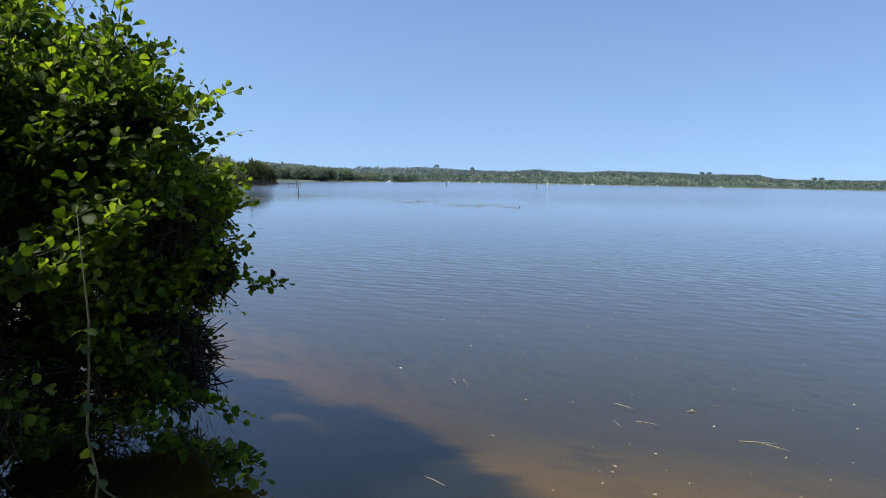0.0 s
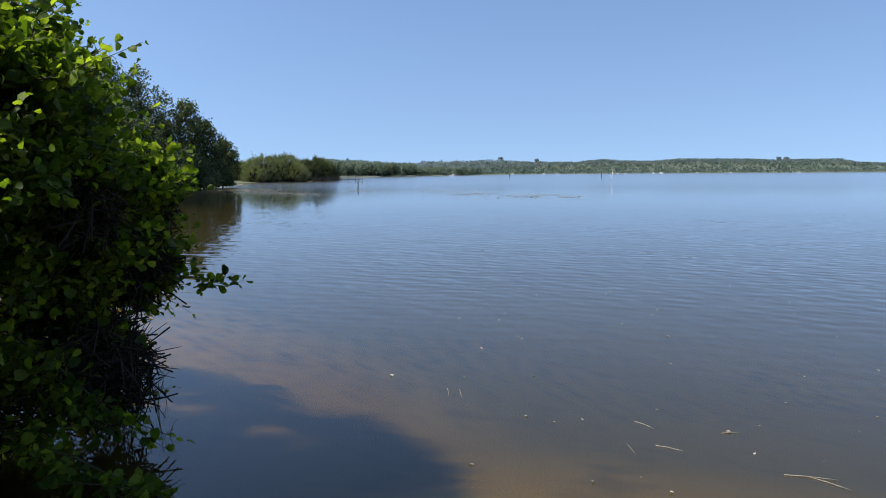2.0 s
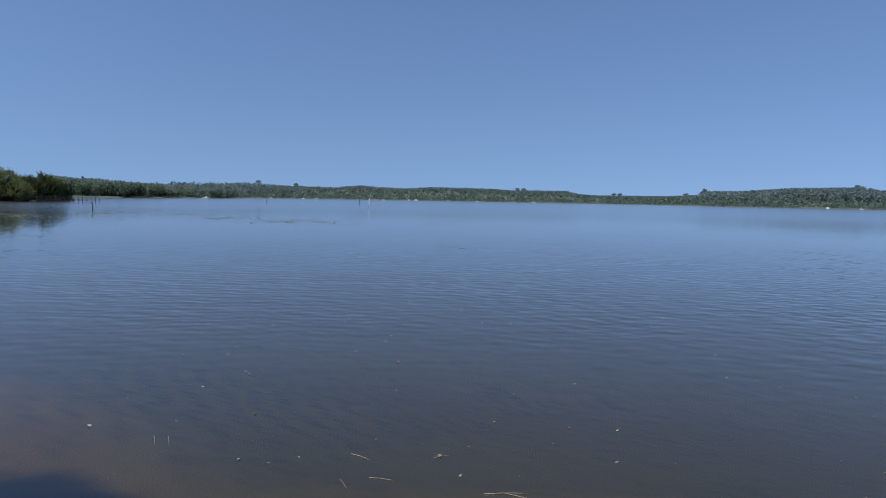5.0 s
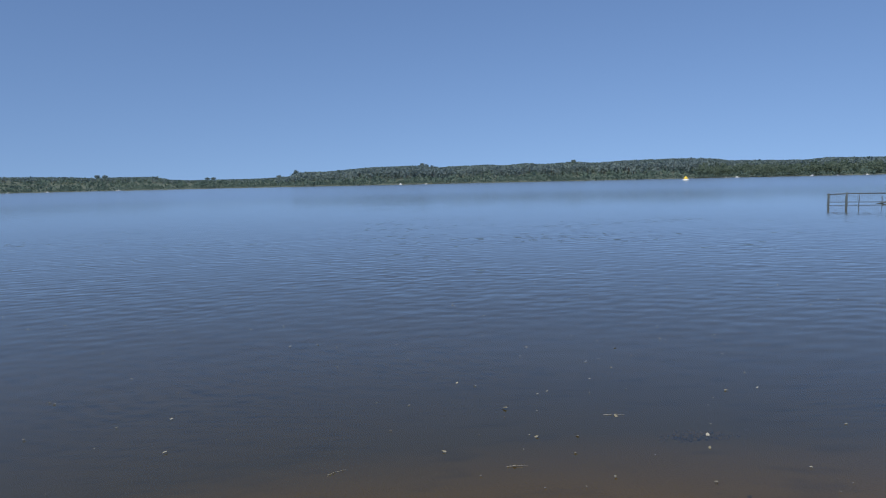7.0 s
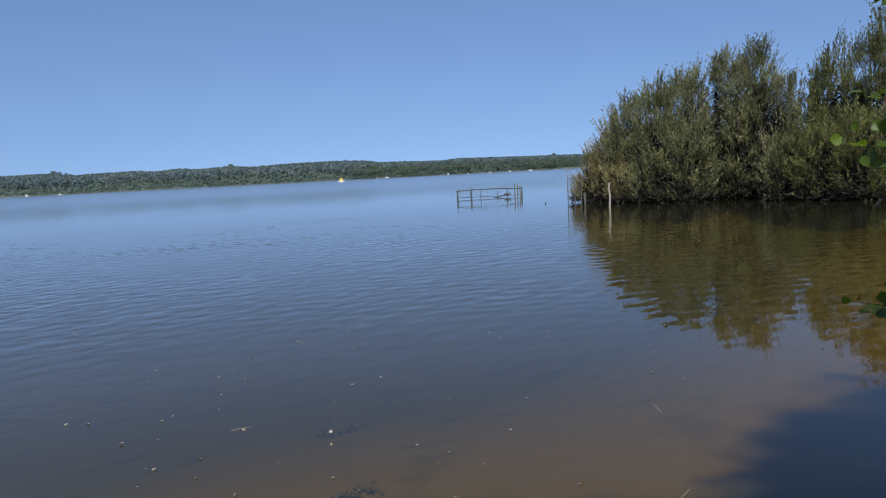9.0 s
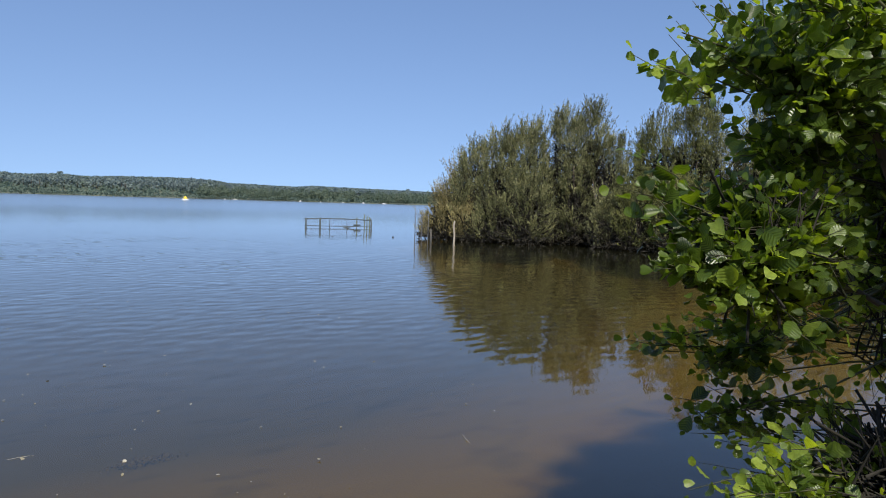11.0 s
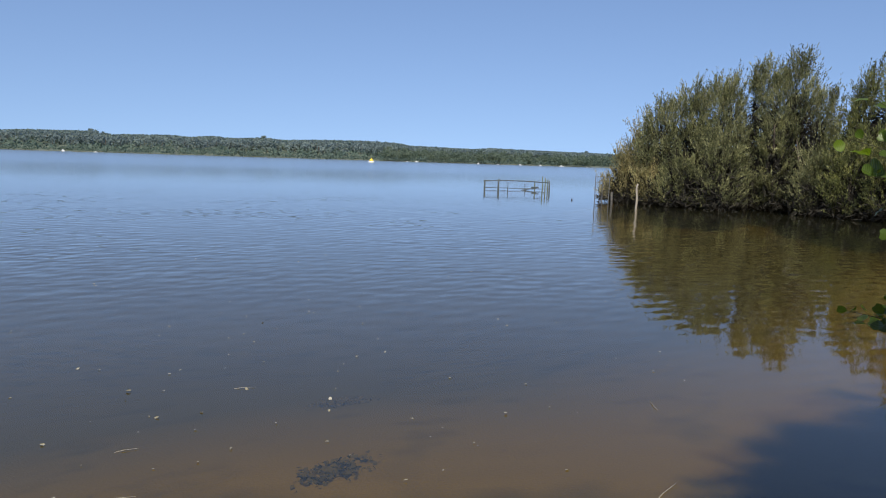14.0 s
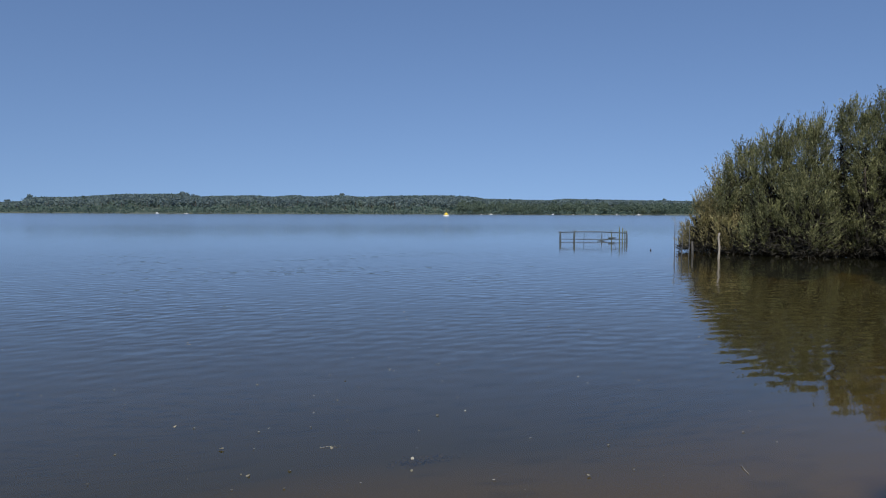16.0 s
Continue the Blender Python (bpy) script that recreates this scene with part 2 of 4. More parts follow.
# greener by nature; its darker tones stand in for shade on this bush
M_WILLOW_GREEN_SHADED = foliage("shaded_green_willow_leaf", (0.013, 0.021, 0.007), (0.118, 0.134, 0.040), (0.40, 0.40, 0.135), 0.5, 0.18, False, 1.3, (1.3, 1.3, 0.6), 0.4, 5.0, 0.55)
M_TREE = foliage("dark_tree_leaf", (0.038, 0.055, 0.032), (0.099, 0.123, 0.065), (0.167, 0.190, 0.099), 0.85, 0.25, False, 0.35, shine=0.15)
M_THICKET = foliage("pale_thicket_leaf", (0.095, 0.115, 0.075), (0.20, 0.23, 0.135), (0.31, 0.335, 0.20), 0.8, 0.3, False, 0.3, shine=0.1)
# distance haze is mixed into these three leaf colours: paler and bluer
M_FOREST_HAZE = foliage("hazy_forest_leaf", (0.145, 0.19, 0.20), (0.185, 0.235, 0.23), (0.22, 0.27, 0.24), 0.95, 0.5, False, 0.03, (1.0, 1.0, 0.95), 0.03, 0.4, 0.15)
M_SCRUB_HAZE = foliage("hazy_scrub_leaf", (0.105, 0.15, 0.13), (0.135, 0.185, 0.15), (0.17, 0.215, 0.165), 0.95, 0.5, False, 0.03, (1.0, 1.0, 0.95), 0.03, 0.4, 0.15)
M_SHOREWOOD_HAZE = foliage("hazy_shore_wood_leaf", (0.105, 0.14, 0.112), (0.14, 0.18, 0.135), (0.175, 0.21, 0.15), 0.95, 0.55, False, 0.05, (1.2, 1.2, 1.05), 0.03, 0.4, 0.2)
# near-black twig colour: the shade inside shrubs and bushes is put into it
M_SHADE_FILL = surface("shade_dark_twigs", (0.010, 0.009, 0.006), (0.028, 0.024, 0.015), 8, 0.95, 0.2, 0.002)
M_POST = surface("weathered_post", (0.036, 0.036, 0.034), (0.104, 0.096, 0.080), 10, 0.9, 0.5, 0.006)
M_PEN = surface("grey_pen_wood", (0.05, 0.065, 0.07), (0.10, 0.12, 0.12), 10, 0.9, 0.5, 0.006)
M_PALE = surface("bleached_wood", (0.200, 0.176, 0.136), (0.336, 0.296, 0.240), 12, 0.85, 0.4, 0.005)
M_STAKE = surface("mossy_stake", (0.080, 0.104, 0.040), (0.168, 0.176, 0.080), 10, 0.9, 0.4, 0.005)
M_NET = surface("dull_wire_net", (0.080, 0.088, 0.096), (0.160, 0.160, 0.160), 30, 0.6, 0.1, 0.001, 0.3)
M_WHITE = surface("white_paint", (0.576, 0.576, 0.560), (0.656, 0.656, 0.640), 3, 0.4, 0.1, 0.002)
M_YELLOW = surface("yellow_plastic", (0.600, 0.416, 0.024), (0.680, 0.496, 0.040), 4, 0.4, 0.1, 0.002)
M_DEADLEAF = foliage("floating_dead_leaf", (0.167, 0.144, 0.084), (0.319, 0.289, 0.198), (0.471, 0.441, 0.350), 0.5, 0.1, False, 3.0)
M_STRAW = surface("wet_straw", (0.240, 0.216, 0.152), (0.360, 0.328, 0.248), 30, 0.6, 0.2, 0.001)
M_WEED = foliage("pondweed_leaf", (0.122, 0.114, 0.061), (0.205, 0.182, 0.106), (0.289, 0.258, 0.160), 0.4, 0.1, False, 1.0)
M_GRASS = foliage("green_blade", (0.030, 0.057, 0.011), (0.061, 0.099, 0.019), (0.122, 0.152, 0.038), 0.5, 0.3, False, 2.0)
M_DRYSTALK = surface("dry_stalk", (0.160, 0.136, 0.088), (0.272, 0.240, 0.168), 30, 0.8, 0.2, 0.001)
M_SUNK = surface("sunken_weed", (0.065, 0.062, 0.036), (0.12, 0.105, 0.055), 6, 0.95, 0.3, 0.01, 0.0, 30.0)
M_DARK = surface("dark_rubber", (0.02, 0.02, 0.022), (0.05, 0.05, 0.05), 20, 0.6, 0.1, 0.001)


# ---- mesh helpers ----
def bearing(b, d):
    return d * math.sin(radians(b)), d * math.cos(radians(b))


class Shape:
    """Vertices and faces that grow piece by piece into one mesh."""

    def __init__(self):
        self.v, self.f = [], []

    def tube(self, pts, radii, sides=6, cap=True):
        pts = [Vector(p) for p in pts]
        start = len(self.v)
        for i, p in enumerate(pts):
            d = (pts[min(i + 1, len(pts) - 1)] - pts[max(i - 1, 0)]).normalized()
            u = d.cross(Vector((0.31, 0.95, 0.07)))
            if u.length < 0.1:
                u = d.cross(Vector((1, 0, 0)))
            u.normalize()
            w = d.cross(u)
            for k in range(sides):
                a = 2 * math.pi * k / sides
                self.v.append(p + (u * math.cos(a) + w * math.sin(a)) * radii[i])
        for i in range(len(pts) - 1):
            for k in range(sides):
                a, b = start + i * sides + k, start + i * sides + (k + 1) % sides
                self.f.append((a, b, b + sides, a + sides))
        if cap:
            self.f.append(tuple(range(start + sides - 1, start - 1, -1)))
            last = start + (len(pts) - 1) * sides
            self.f.append(tuple(range(last, last + sides)))
        return self

    def rings(self, rings):
        """A skin over rings of equal length, closed at both ends."""
        start, n = len(self.v), len(rings[0])
        for r in rings:
            self.v += [Vector(p) for p in r]
        for i in range(len(rings) - 1):
            for k in range(n):
                a, b = start + i * n + k, start + i * n + (k + 1) % n
                self.f.append((a, b, b + n, a + n))
        self.f.append(tuple(range(start + n - 1, start - 1, -1)))
        last = start + (len(rings) - 1) * n
        self.f.append(tuple(range(last, last + n)))
        return self

    def mesh(self, name, material, smooth=True):
        me = bpy.data.meshes.new(name)
        me.from_pydata([tuple(p) for p in self.v], [], self.f)
        me.materials.append(material)
        if smooth:
            me.polygons.foreach_set("use_smooth", [True] * len(me.polygons))
        me.update()
        return me


def thing(name, at, label, category, group="", kind=""):
    ob = new(name)
    ob.location = at
    ob.empty_display_size = 0.1
    return tagged(ob, label, category, group, kind)


def part(name, mesh, parent, label="", kind=""):
    ob = new(name, mesh)
    ob.parent = parent
    return tagged(ob, label, "", "", kind)


def template_mesh(name, verts, faces, material, uv=None, smooth=True):
    me = bpy.data.meshes.new(name)
    me.from_pydata([tuple(map(float, p)) for p in verts], [], [tuple(map(int, f)) for f in faces])
    me.materials.append(material)
    if smooth:
        me.polygons.foreach_set("use_smooth", [True] * len(me.polygons))
    if uv is not None:
        layer = me.uv_layers.new(name="UVMap")
        idx = np.empty(len(me.loops), dtype=np.int32)
        me.loops.foreach_get("vertex_index", idx)
        layer.data.foreach_set("uv", np.asarray(uv, dtype=np.float32)[idx].ravel())
    me.update()
    return me


def scatter_mesh(name, tv, tf, mats, material, uv=None):
    """Many copies of one small template, placed by n x 3 x 4 matrices, in one mesh."""
    tv, tf = np.asarray(tv, float), np.asarray(tf)
    n, k = len(mats), len(tv)
    v = np.einsum("nij,kj->nki", mats[:, :, :3], tv) + mats[:, None, :, 3]
    f = (tf[None] + (np.arange(n) * k)[:, None, None]).reshape(-1, tf.shape[1])
    me = bpy.data.meshes.new(name)
    me.vertices.add(n * k)
    me.vertices.foreach_set("co", v.astype(np.float32).ravel())
    m = tf.shape[1]
    me.loops.add(f.size)
    me.loops.foreach_set("vertex_index", f.astype(np.int32).ravel())
    me.polygons.add(len(f))
    me.polygons.foreach_set("loop_start", np.arange(0, f.size, m, dtype=np.int32))
    me.polygons.foreach_set("use_smooth", np.ones(len(f), dtype=bool))
    me.materials.append(material)
    if uv is not None:
        layer = me.uv_layers.new(name="UVMap")
        layer.data.foreach_set("uv", np.asarray(uv, np.float32)[np.tile(tf.ravel(), n)].ravel())
    me.update(calc_edges=True)
    me.validate()
    return me


def unit(a):
    return a / np.maximum(np.linalg.norm(a, axis=-1, keepdims=True), 1e-9)


def frames_of(pos, along, normal, size):
    """3 x 4 matrices whose x runs along, whose z is near the normal, scaled by size (n or n x 3)."""
    x = unit(along)
    y = unit(np.cross(normal, x))
    z = np.cross(x, y)
    size = np.asarray(size, float)
    if size.ndim == 1:
        size = np.repeat(size[:, None], 3, 1)
    r = np.stack([x * size[:, :1], y * size[:, 1:2], z * size[:, 2:]], axis=2)
    return np.concatenate([r, pos[:, :, None]], axis=2)


# leaf templates: x along the leaf, y across, z its upper side
def round_leaf(fold, droop, wave):
    """A blunt alder leaf: cupped halves, pleated along its side veins, with a shallow notch at the tip."""
    us = ((0.0, 0.0), (0.12, 0.12), (0.32, 0.27), (0.55, 0.37), (0.78, 0.40), (0.98, 0.24))
    v = [(u, 0, -droop * u * u) for u in (0.0, 0.25, 0.48, 0.7, 0.92)]
    uv = [(p[0], 0.0) for p in v]
    for s in (1, -1):
        for k, (u, h) in enumerate(us[1:]):
            v.append((u, s * h, fold * h - droop * u * u + wave * (1 if (k + (s > 0)) % 2 else -1)))
            uv.append((u, s * h))
    f = [(0, 1, 6, 5), (1, 2, 7, 6), (2, 3, 8, 7), (3, 4, 9, 8), (1, 0, 10, 11), (2, 1, 11, 12), (3, 2, 12, 13), (4, 3, 13, 14)]
    return v, f, uv


ROUND = [round_leaf(0.34, 0.16, 0.03), round_leaf(0.12, 0.38, 0.04), round_leaf(0.6, 0.05, 0.025)]
# a plainer leaf for the inner foliage
PLAIN_V = [(0, 0, 0), (0.34, 0.26, 0.12), (0.70, 0.39, 0.06), (0.97, 0.22, -0.04), (0.92, 0, -0.16), (0.97, -0.22, -0.02), (0.70, -0.39, 0.10), (0.34, -0.26, 0.08)]
PLAIN_F = [(0, 4, 3, 2, 1), (0, 7, 6, 5, 4)]
PLAIN_UV = [(p[0], p[1]) for p in PLAIN_V]
NARROW_V = [(0, 0, 0), (0.4, 0.5, 0.06), (1, 0, -0.12), (0.4, -0.5, 0.06)]
NARROW_F = [(0, 1, 2), (0, 2, 3)]
CLUMP_V = [(0, 0, 0), (0.35, 0.45, 0.1), (0.9, 0.35, -0.12), (1.0, -0.2, 0.05), (0.4, -0.5, 0.14)]
CLUMP_F = [(0, 1, 2), (0, 2, 3), (0, 3, 4)]


def ball_points(rng, n, inner=0.0):
    d = unit(rng.normal(size=(n, 3)))
    return d * (inner ** 3 + (1 - inner ** 3) * rng.random((n, 1))) ** (1 / 3)


# ---- ground and water ----
SHORE = [(-8.5, 4.2), (-7.4, 3.6), (-6.3, 2.7), (-5.2, 1.6), (-3.8, 0.9), (-2.4, 0.75), (-1.0, 1.0), (1.0, 1.2), (2.4, 0.9), (3.2, 0.35),
         (4.2, -0.3), (6.0, -0.9), (10, -1.5), (18, -1.5), (27, -2.5), (34.5, -1.0), (33.5, 4.5), (33, 7), (32.5, 9.6), (32.5, 12.0), (33.5, 13.0),
         (36, 13), (42, 12), (80, 25), (200, 70), (330, 150)]
FAR_SHORE = [(62, 385), (55, 370), (48, 370), (40, 360), (25, 370), (8, 430), (0, 460), (-15, 480), (-20, 440), (-24, 340), (-31, 270)]
LEFT_SHORE = [(-120, 175), (-85, 118), (-77, 101), (-90, 95), (-72, 82), (-62, 66), (-57, 58), (-56, 50), (-55, 36), (-36, 19), (-18, 8.5), (-11, 5.2)]
LAKE = np.array(SHORE + [bearing(b, d) for b, d in FAR_SHORE] + LEFT_SHORE, float)

# height of the far skyline, in degrees over the eye, by bearing
SKYLINE = np.array([(-45, 0.3), (-37.5, 0.4), (-35.6, 1.1), (-32.4, 1.01), (-29.6, 0.81), (-26, 0.93), (-21.3, 1.02), (-19.5, 0.86), (-15.1, 0.77), (-13.2, 0.98),
                    (-11.7, 0.87), (-9.5, 0.78), (-7.3, 0.96), (-2.2, 0.87), (-0.9, 0.78), (0.7, 0.8), (3.6, 0.8), (4.6, 0.55), (6.0, 0.47),
                    (11, 0.47), (13.6, 0.6), (13.9, 0.92), (16.6, 0.94), (18.5, 1.1), (20.2, 1.22), (24.2, 1.28), (25.3, 1.0), (26.3, 1.12),
                    (29.6, 1.18), (30.9, 1.08), (32.5, 1.22), (34.4, 1.12), (36.4, 1.26), (37.8, 1.1), (41.3, 1.25), (44.4, 1.29),
                    (46.7, 1.22), (48.2, 1.0), (53.2, 0.88), (54.5, 1.02), (60.7, 0.9), (65, 0.82)])


def skyline(b):
    return np.interp(b, SKYLINE[:, 0], SKYLINE[:, 1])


def to_shore(p):
    """Distance of points from the water's edge: above 0 on land, below 0 in the lake."""
    a, b = LAKE, np.roll(LAKE, -1, axis=0)
    best = np.full(len(p), 1e9)
    inside = np.zeros(len(p), bool)
    for (ax, ay), (bx, by) in zip(a, b):
        ex, ey = bx - ax, by - ay
        s = np.clip(((p[:, 0] - ax) * ex + (p[:, 1] - ay) * ey) / (ex * ex + ey * ey), 0, 1)
        best = np.minimum(best, np.hypot(p[:, 0] - ax - s * ex, p[:, 1] - ay - s * ey))
        cross = (ay > p[:, 1]) != (by > p[:, 1])
        with np.errstate(divide="ignore", invalid="ignore"):
            inside ^= cross & (p[:, 0] < ex * (p[:, 1] - ay) / (ey if ey else 1e-9) + ax)
    return np.where(inside, -best, best)


def ground_height(p):
    d = to_shore(p)
    r = np.hypot(p[:, 0], p[:, 1])
    b = np.degrees(np.arctan2(p[:, 0], p[:, 1]))
    bed = -np.minimum(0.02 + 0.12 * -d + 0.10 * np.maximum(-d - 3.2, 0), 2.5)
    top = 1.6 + 600 * np.tan(np.radians(skyline(b)))
    hill = np.clip(top * 0.78, 1.0, 12.0)
    rise = np.clip((d - 15) / 120, 0, 1)
    far = 0.4 + hill * rise * rise * (3 - 2 * rise)
    near = -0.02 + np.minimum(d * 0.12, 0.5) + 0.02 * np.minimum(d, 60)
    land = np.where(r > 150, far, near)
    return np.where(d < 0, bed, land)


def polar_sheet(name, radii, steps, height, material, label, category):
    ang = np.radians(np.arange(steps) * 360 / steps)
    pts = np.concatenate([np.zeros((1, 2))] + [np.stack([r * np.sin(ang), r * np.cos(ang)], 1) for r in radii])
    z = height(pts)
    v = np.column_stack([pts, z])
    f = [(0, 1 + (k + 1) % steps, 1 + k) for k in range(steps)]
    for i in range(len(radii) - 1):
        o, q = 1 + i * steps, 1 + (i + 1) * steps
        for k in range(steps):
            m = (k + 1) % steps
            f.append((o + k, o + m, q + m, q + k))
    me = template_mesh(name, v, f, material)
    ob = new(name, me)
    return tagged(ob, label, category, "", "structure")


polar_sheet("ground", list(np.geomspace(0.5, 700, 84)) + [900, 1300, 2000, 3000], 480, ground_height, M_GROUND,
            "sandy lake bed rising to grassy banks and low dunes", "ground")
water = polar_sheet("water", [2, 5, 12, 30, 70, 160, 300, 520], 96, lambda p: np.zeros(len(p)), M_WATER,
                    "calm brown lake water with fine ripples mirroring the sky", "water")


# ---- alder shrubs at the water's edge ----
def alder(name, base, lumps, stems, sprays, boughs, seed, label, near, leaf, material, twigs=10, leaves=(7, 12), spread=0.11, bare=1.3, tangle=9000):
    """Stems, boughs that end in fans of leafy twigs near the skin of the lumps (x, y, z, rx, ry, rz, share), long
    sprays.
    Below the height bare most boughs are left out, and near-black twigs stand in for the shade inside."""
    rng = np.random.default_rng(seed)
    root = thing(name, (*base, 0.0), label, "shrub")
    inv = Vector((*base, 0.0))
    stem_pts, wood = [], []
    for top in stems:
        foot = Vector((base[0] + rng.uniform(-0.25, 0.25), base[1] + rng.uniform(-0.25, 0.25), -0.15))
        top = Vector(top)
        pts = []
        for i in range(9):
            s = i / 8
            p = foot.lerp(top, s) + Vector((0, 0, 0.25 * math.sin(s * math.pi)))
            p += Vector(rng.normal(size=3) * 0.035 * (1 if 0 < i < 8 else 0))
            pts.append(p - inv)
        stem_pts += [p + inv for p in pts[2:]]
        wood.append(part("stem", Shape().tube(pts, [0.045 * (1 - 0.8 * i / 8) for i in range(9)], 7).mesh("stem", M_BARK), root))
    stem_arr = np.array([tuple(p) for p in stem_pts])

    w = np.array([l[6] for l in lumps], float)
    pick = rng.choice(len(lumps), size=boughs, p=w / w.sum())
    c = np.array([l[:3] for l in lumps])[pick]
    r = np.array([l[3:6] for l in lumps])[pick]
    d = unit(rng.normal(size=(boughs, 3)))
    skin = 0.88 + 0.3 * np.array([noise.noise(Vector(q * 2.4 + cc)) for q, cc in zip(d, c)])
    reach = skin * rng.uniform(0.35, 1.04, size=boughs) ** 0.4
    ends = c + d * r * reach[:, None]
    grow = unit(d * np.array([0.9, 0.9, 0.5]) + np.array([0, 0, 0.28]) + rng.normal(size=(boughs, 3)) * 0.25)
    shed = rng.random(boughs) > np.clip((ends[:, 2] - 0.45) / (bare - 0.45), 0.1, 1.0)
    groups = [(e, g, twigs, spread) for e, g, gone in zip(ends, grow, shed) if e[2] > 0.12 and not gone]
    for f0, t0 in sprays:
        f0, t0 = np.array(f0), np.array(t0)
        along = unit(t0 - f0)
        for s in (0.25, 0.45, 0.65, 0.83, 1.0):
            groups.append((f0 + (t0 - f0) * s + rng.normal(size=3) * 0.04, unit(along + np.array([0, 0, 0.15])), 5 if s < 1 else 4, 0.075 - 0.03 * s))
    middle = np.array([sum(l[k] * l[6] for l in lumps) / w.sum() for k in range(3)])
    twig_shape = Shape()
    pos, along, nrm, size = [], [], [], []
    for f0, t0 in sprays:
        a, b = Vector(f0) - inv, Vector(t0) - inv
        twig_shape.tube([a, a.lerp(b, 0.5) + Vector((0, 0, 0.04)), b], [0.008, 0.005, 0.002], 5, False)
    for e, g, count, wide in groups:
        back = e - g * 0.34 - np.array([0, 0, 0.04])
        hub = Vector(stem_arr[np.argmin(((stem_arr - back) ** 2).sum(1))])
        if (hub - Vector(back)).length < 0.6:
            twig_shape.tube([hub - inv, hub.lerp(Vector(back), 0.6) + Vector((0, 0, 0.03)) - inv, Vector(e - g * 0.1) - inv], [0.006, 0.0045, 0.003], 4, False)
        o = unit((e - middle) * np.array([1, 1, 0.5]))
        for _ in range(count):
            b = e + rng.normal(size=3) * wide * np.array([1, 1, 0.75]) + g * rng.uniform(-0.08, 0.12)
            a = e - g * rng.uniform(0.12, 0.34) + rng.normal(size=3) * wide * 0.4
            a[2], b[2] = max(a[2], 0.06), max(b[2], 0.07)
            bend = rng.normal(size=3) * 0.02
            mid = (a + b) / 2 + bend
            twig_shape.tube([Vector(q) - inv for q in (a, mid, b)], [0.0034, 0.0024, 0.0012], 3, False)
            dirn = unit(b - a)
            n = int(rng.integers(*leaves))
            turn = rng.uniform(0, 6.28)
            flat = unit(np.cross(dirn, np.array([0, 0, 1.0]) + 0.4 * rng.normal(size=3)))
            for k in range(n):
                s = 0.12 + 0.9 * k / (n - 1)
                p = a + (b - a) * s + bend * (1 - abs(2 * s - 1))
                side = unit(flat * (1 if k % 2 else -1) + rng.normal(size=3) * 0.45)
                tip = s > 0.9
                out = unit(dirn * (0.45 if not tip else 1.3) + side * 0.85 + np.array([0, 0, 0.12]))
                pos.append(p + side * 0.014)
                along.append(out + rng.normal(size=3) * 0.2)
                nrm.append(np.array([-0.22, -0.15, 0.42]) + o * 0.35 + rng.normal(size=3) * 0.72)
                size.append((leaf[0] + (leaf[1] - leaf[0]) * rng.random() ** 1.3) * (0.65 if tip else 1))
    part("twiggery", twig_shape.mesh("twiggery", M_TWIG), root, "", "stuff")
    # low masses are filled with near-black twigs in place of deep shade
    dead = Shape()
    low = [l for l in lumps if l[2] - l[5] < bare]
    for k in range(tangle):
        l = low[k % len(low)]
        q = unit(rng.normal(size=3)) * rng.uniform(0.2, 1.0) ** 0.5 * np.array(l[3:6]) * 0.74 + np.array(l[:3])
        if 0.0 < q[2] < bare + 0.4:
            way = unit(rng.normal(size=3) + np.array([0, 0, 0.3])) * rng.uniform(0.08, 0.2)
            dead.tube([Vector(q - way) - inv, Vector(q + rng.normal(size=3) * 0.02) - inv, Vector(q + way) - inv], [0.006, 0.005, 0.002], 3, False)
    part("twig_tangle", dead.mesh("twig_tangle", M_SHADE_FILL), root, "near-black twig fill standing in for the shade inside the shrub", "stuff")
    pos, along, nrm, size = map(np.array, (pos, along, nrm, size))
    mats = frames_of(pos - np.array(inv), along, nrm, size)
    order = np.argsort(((pos - np.array(near)) ** 2).sum(1))
    kind = rng.integers(0, 3, len(pos))
    singles = [template_mesh("leaf", tv, tf, material, uv) for tv, tf, uv in ROUND]
    for i in order[:300]:
        ob = new("leaf", singles[kind[i]])
        ob.parent = wood[int(np.argmin(((stem_arr - pos[i]) ** 2).sum(1))) // 7]
        ob.matrix_basis = Matrix(mats[i].tolist() + [[0, 0, 0, 1]])
    split = 300 + (len(order) - 300) * 15 // 100
    rest = order[300:split]
    part("foliage", scatter_mesh("foliage", PLAIN_V, PLAIN_F, mats[order[split:]], material, PLAIN_UV), root, "dense mass of round green alder leaves", "stuff")
    for k in range(3):
        sel = rest[kind[rest] == k]
        tv, tf, uv = ROUND[k]
        part("foliage", scatter_mesh("foliage", tv, tf, mats[sel], material, uv), root, "dense mass of round green alder leaves", "stuff")
    return root


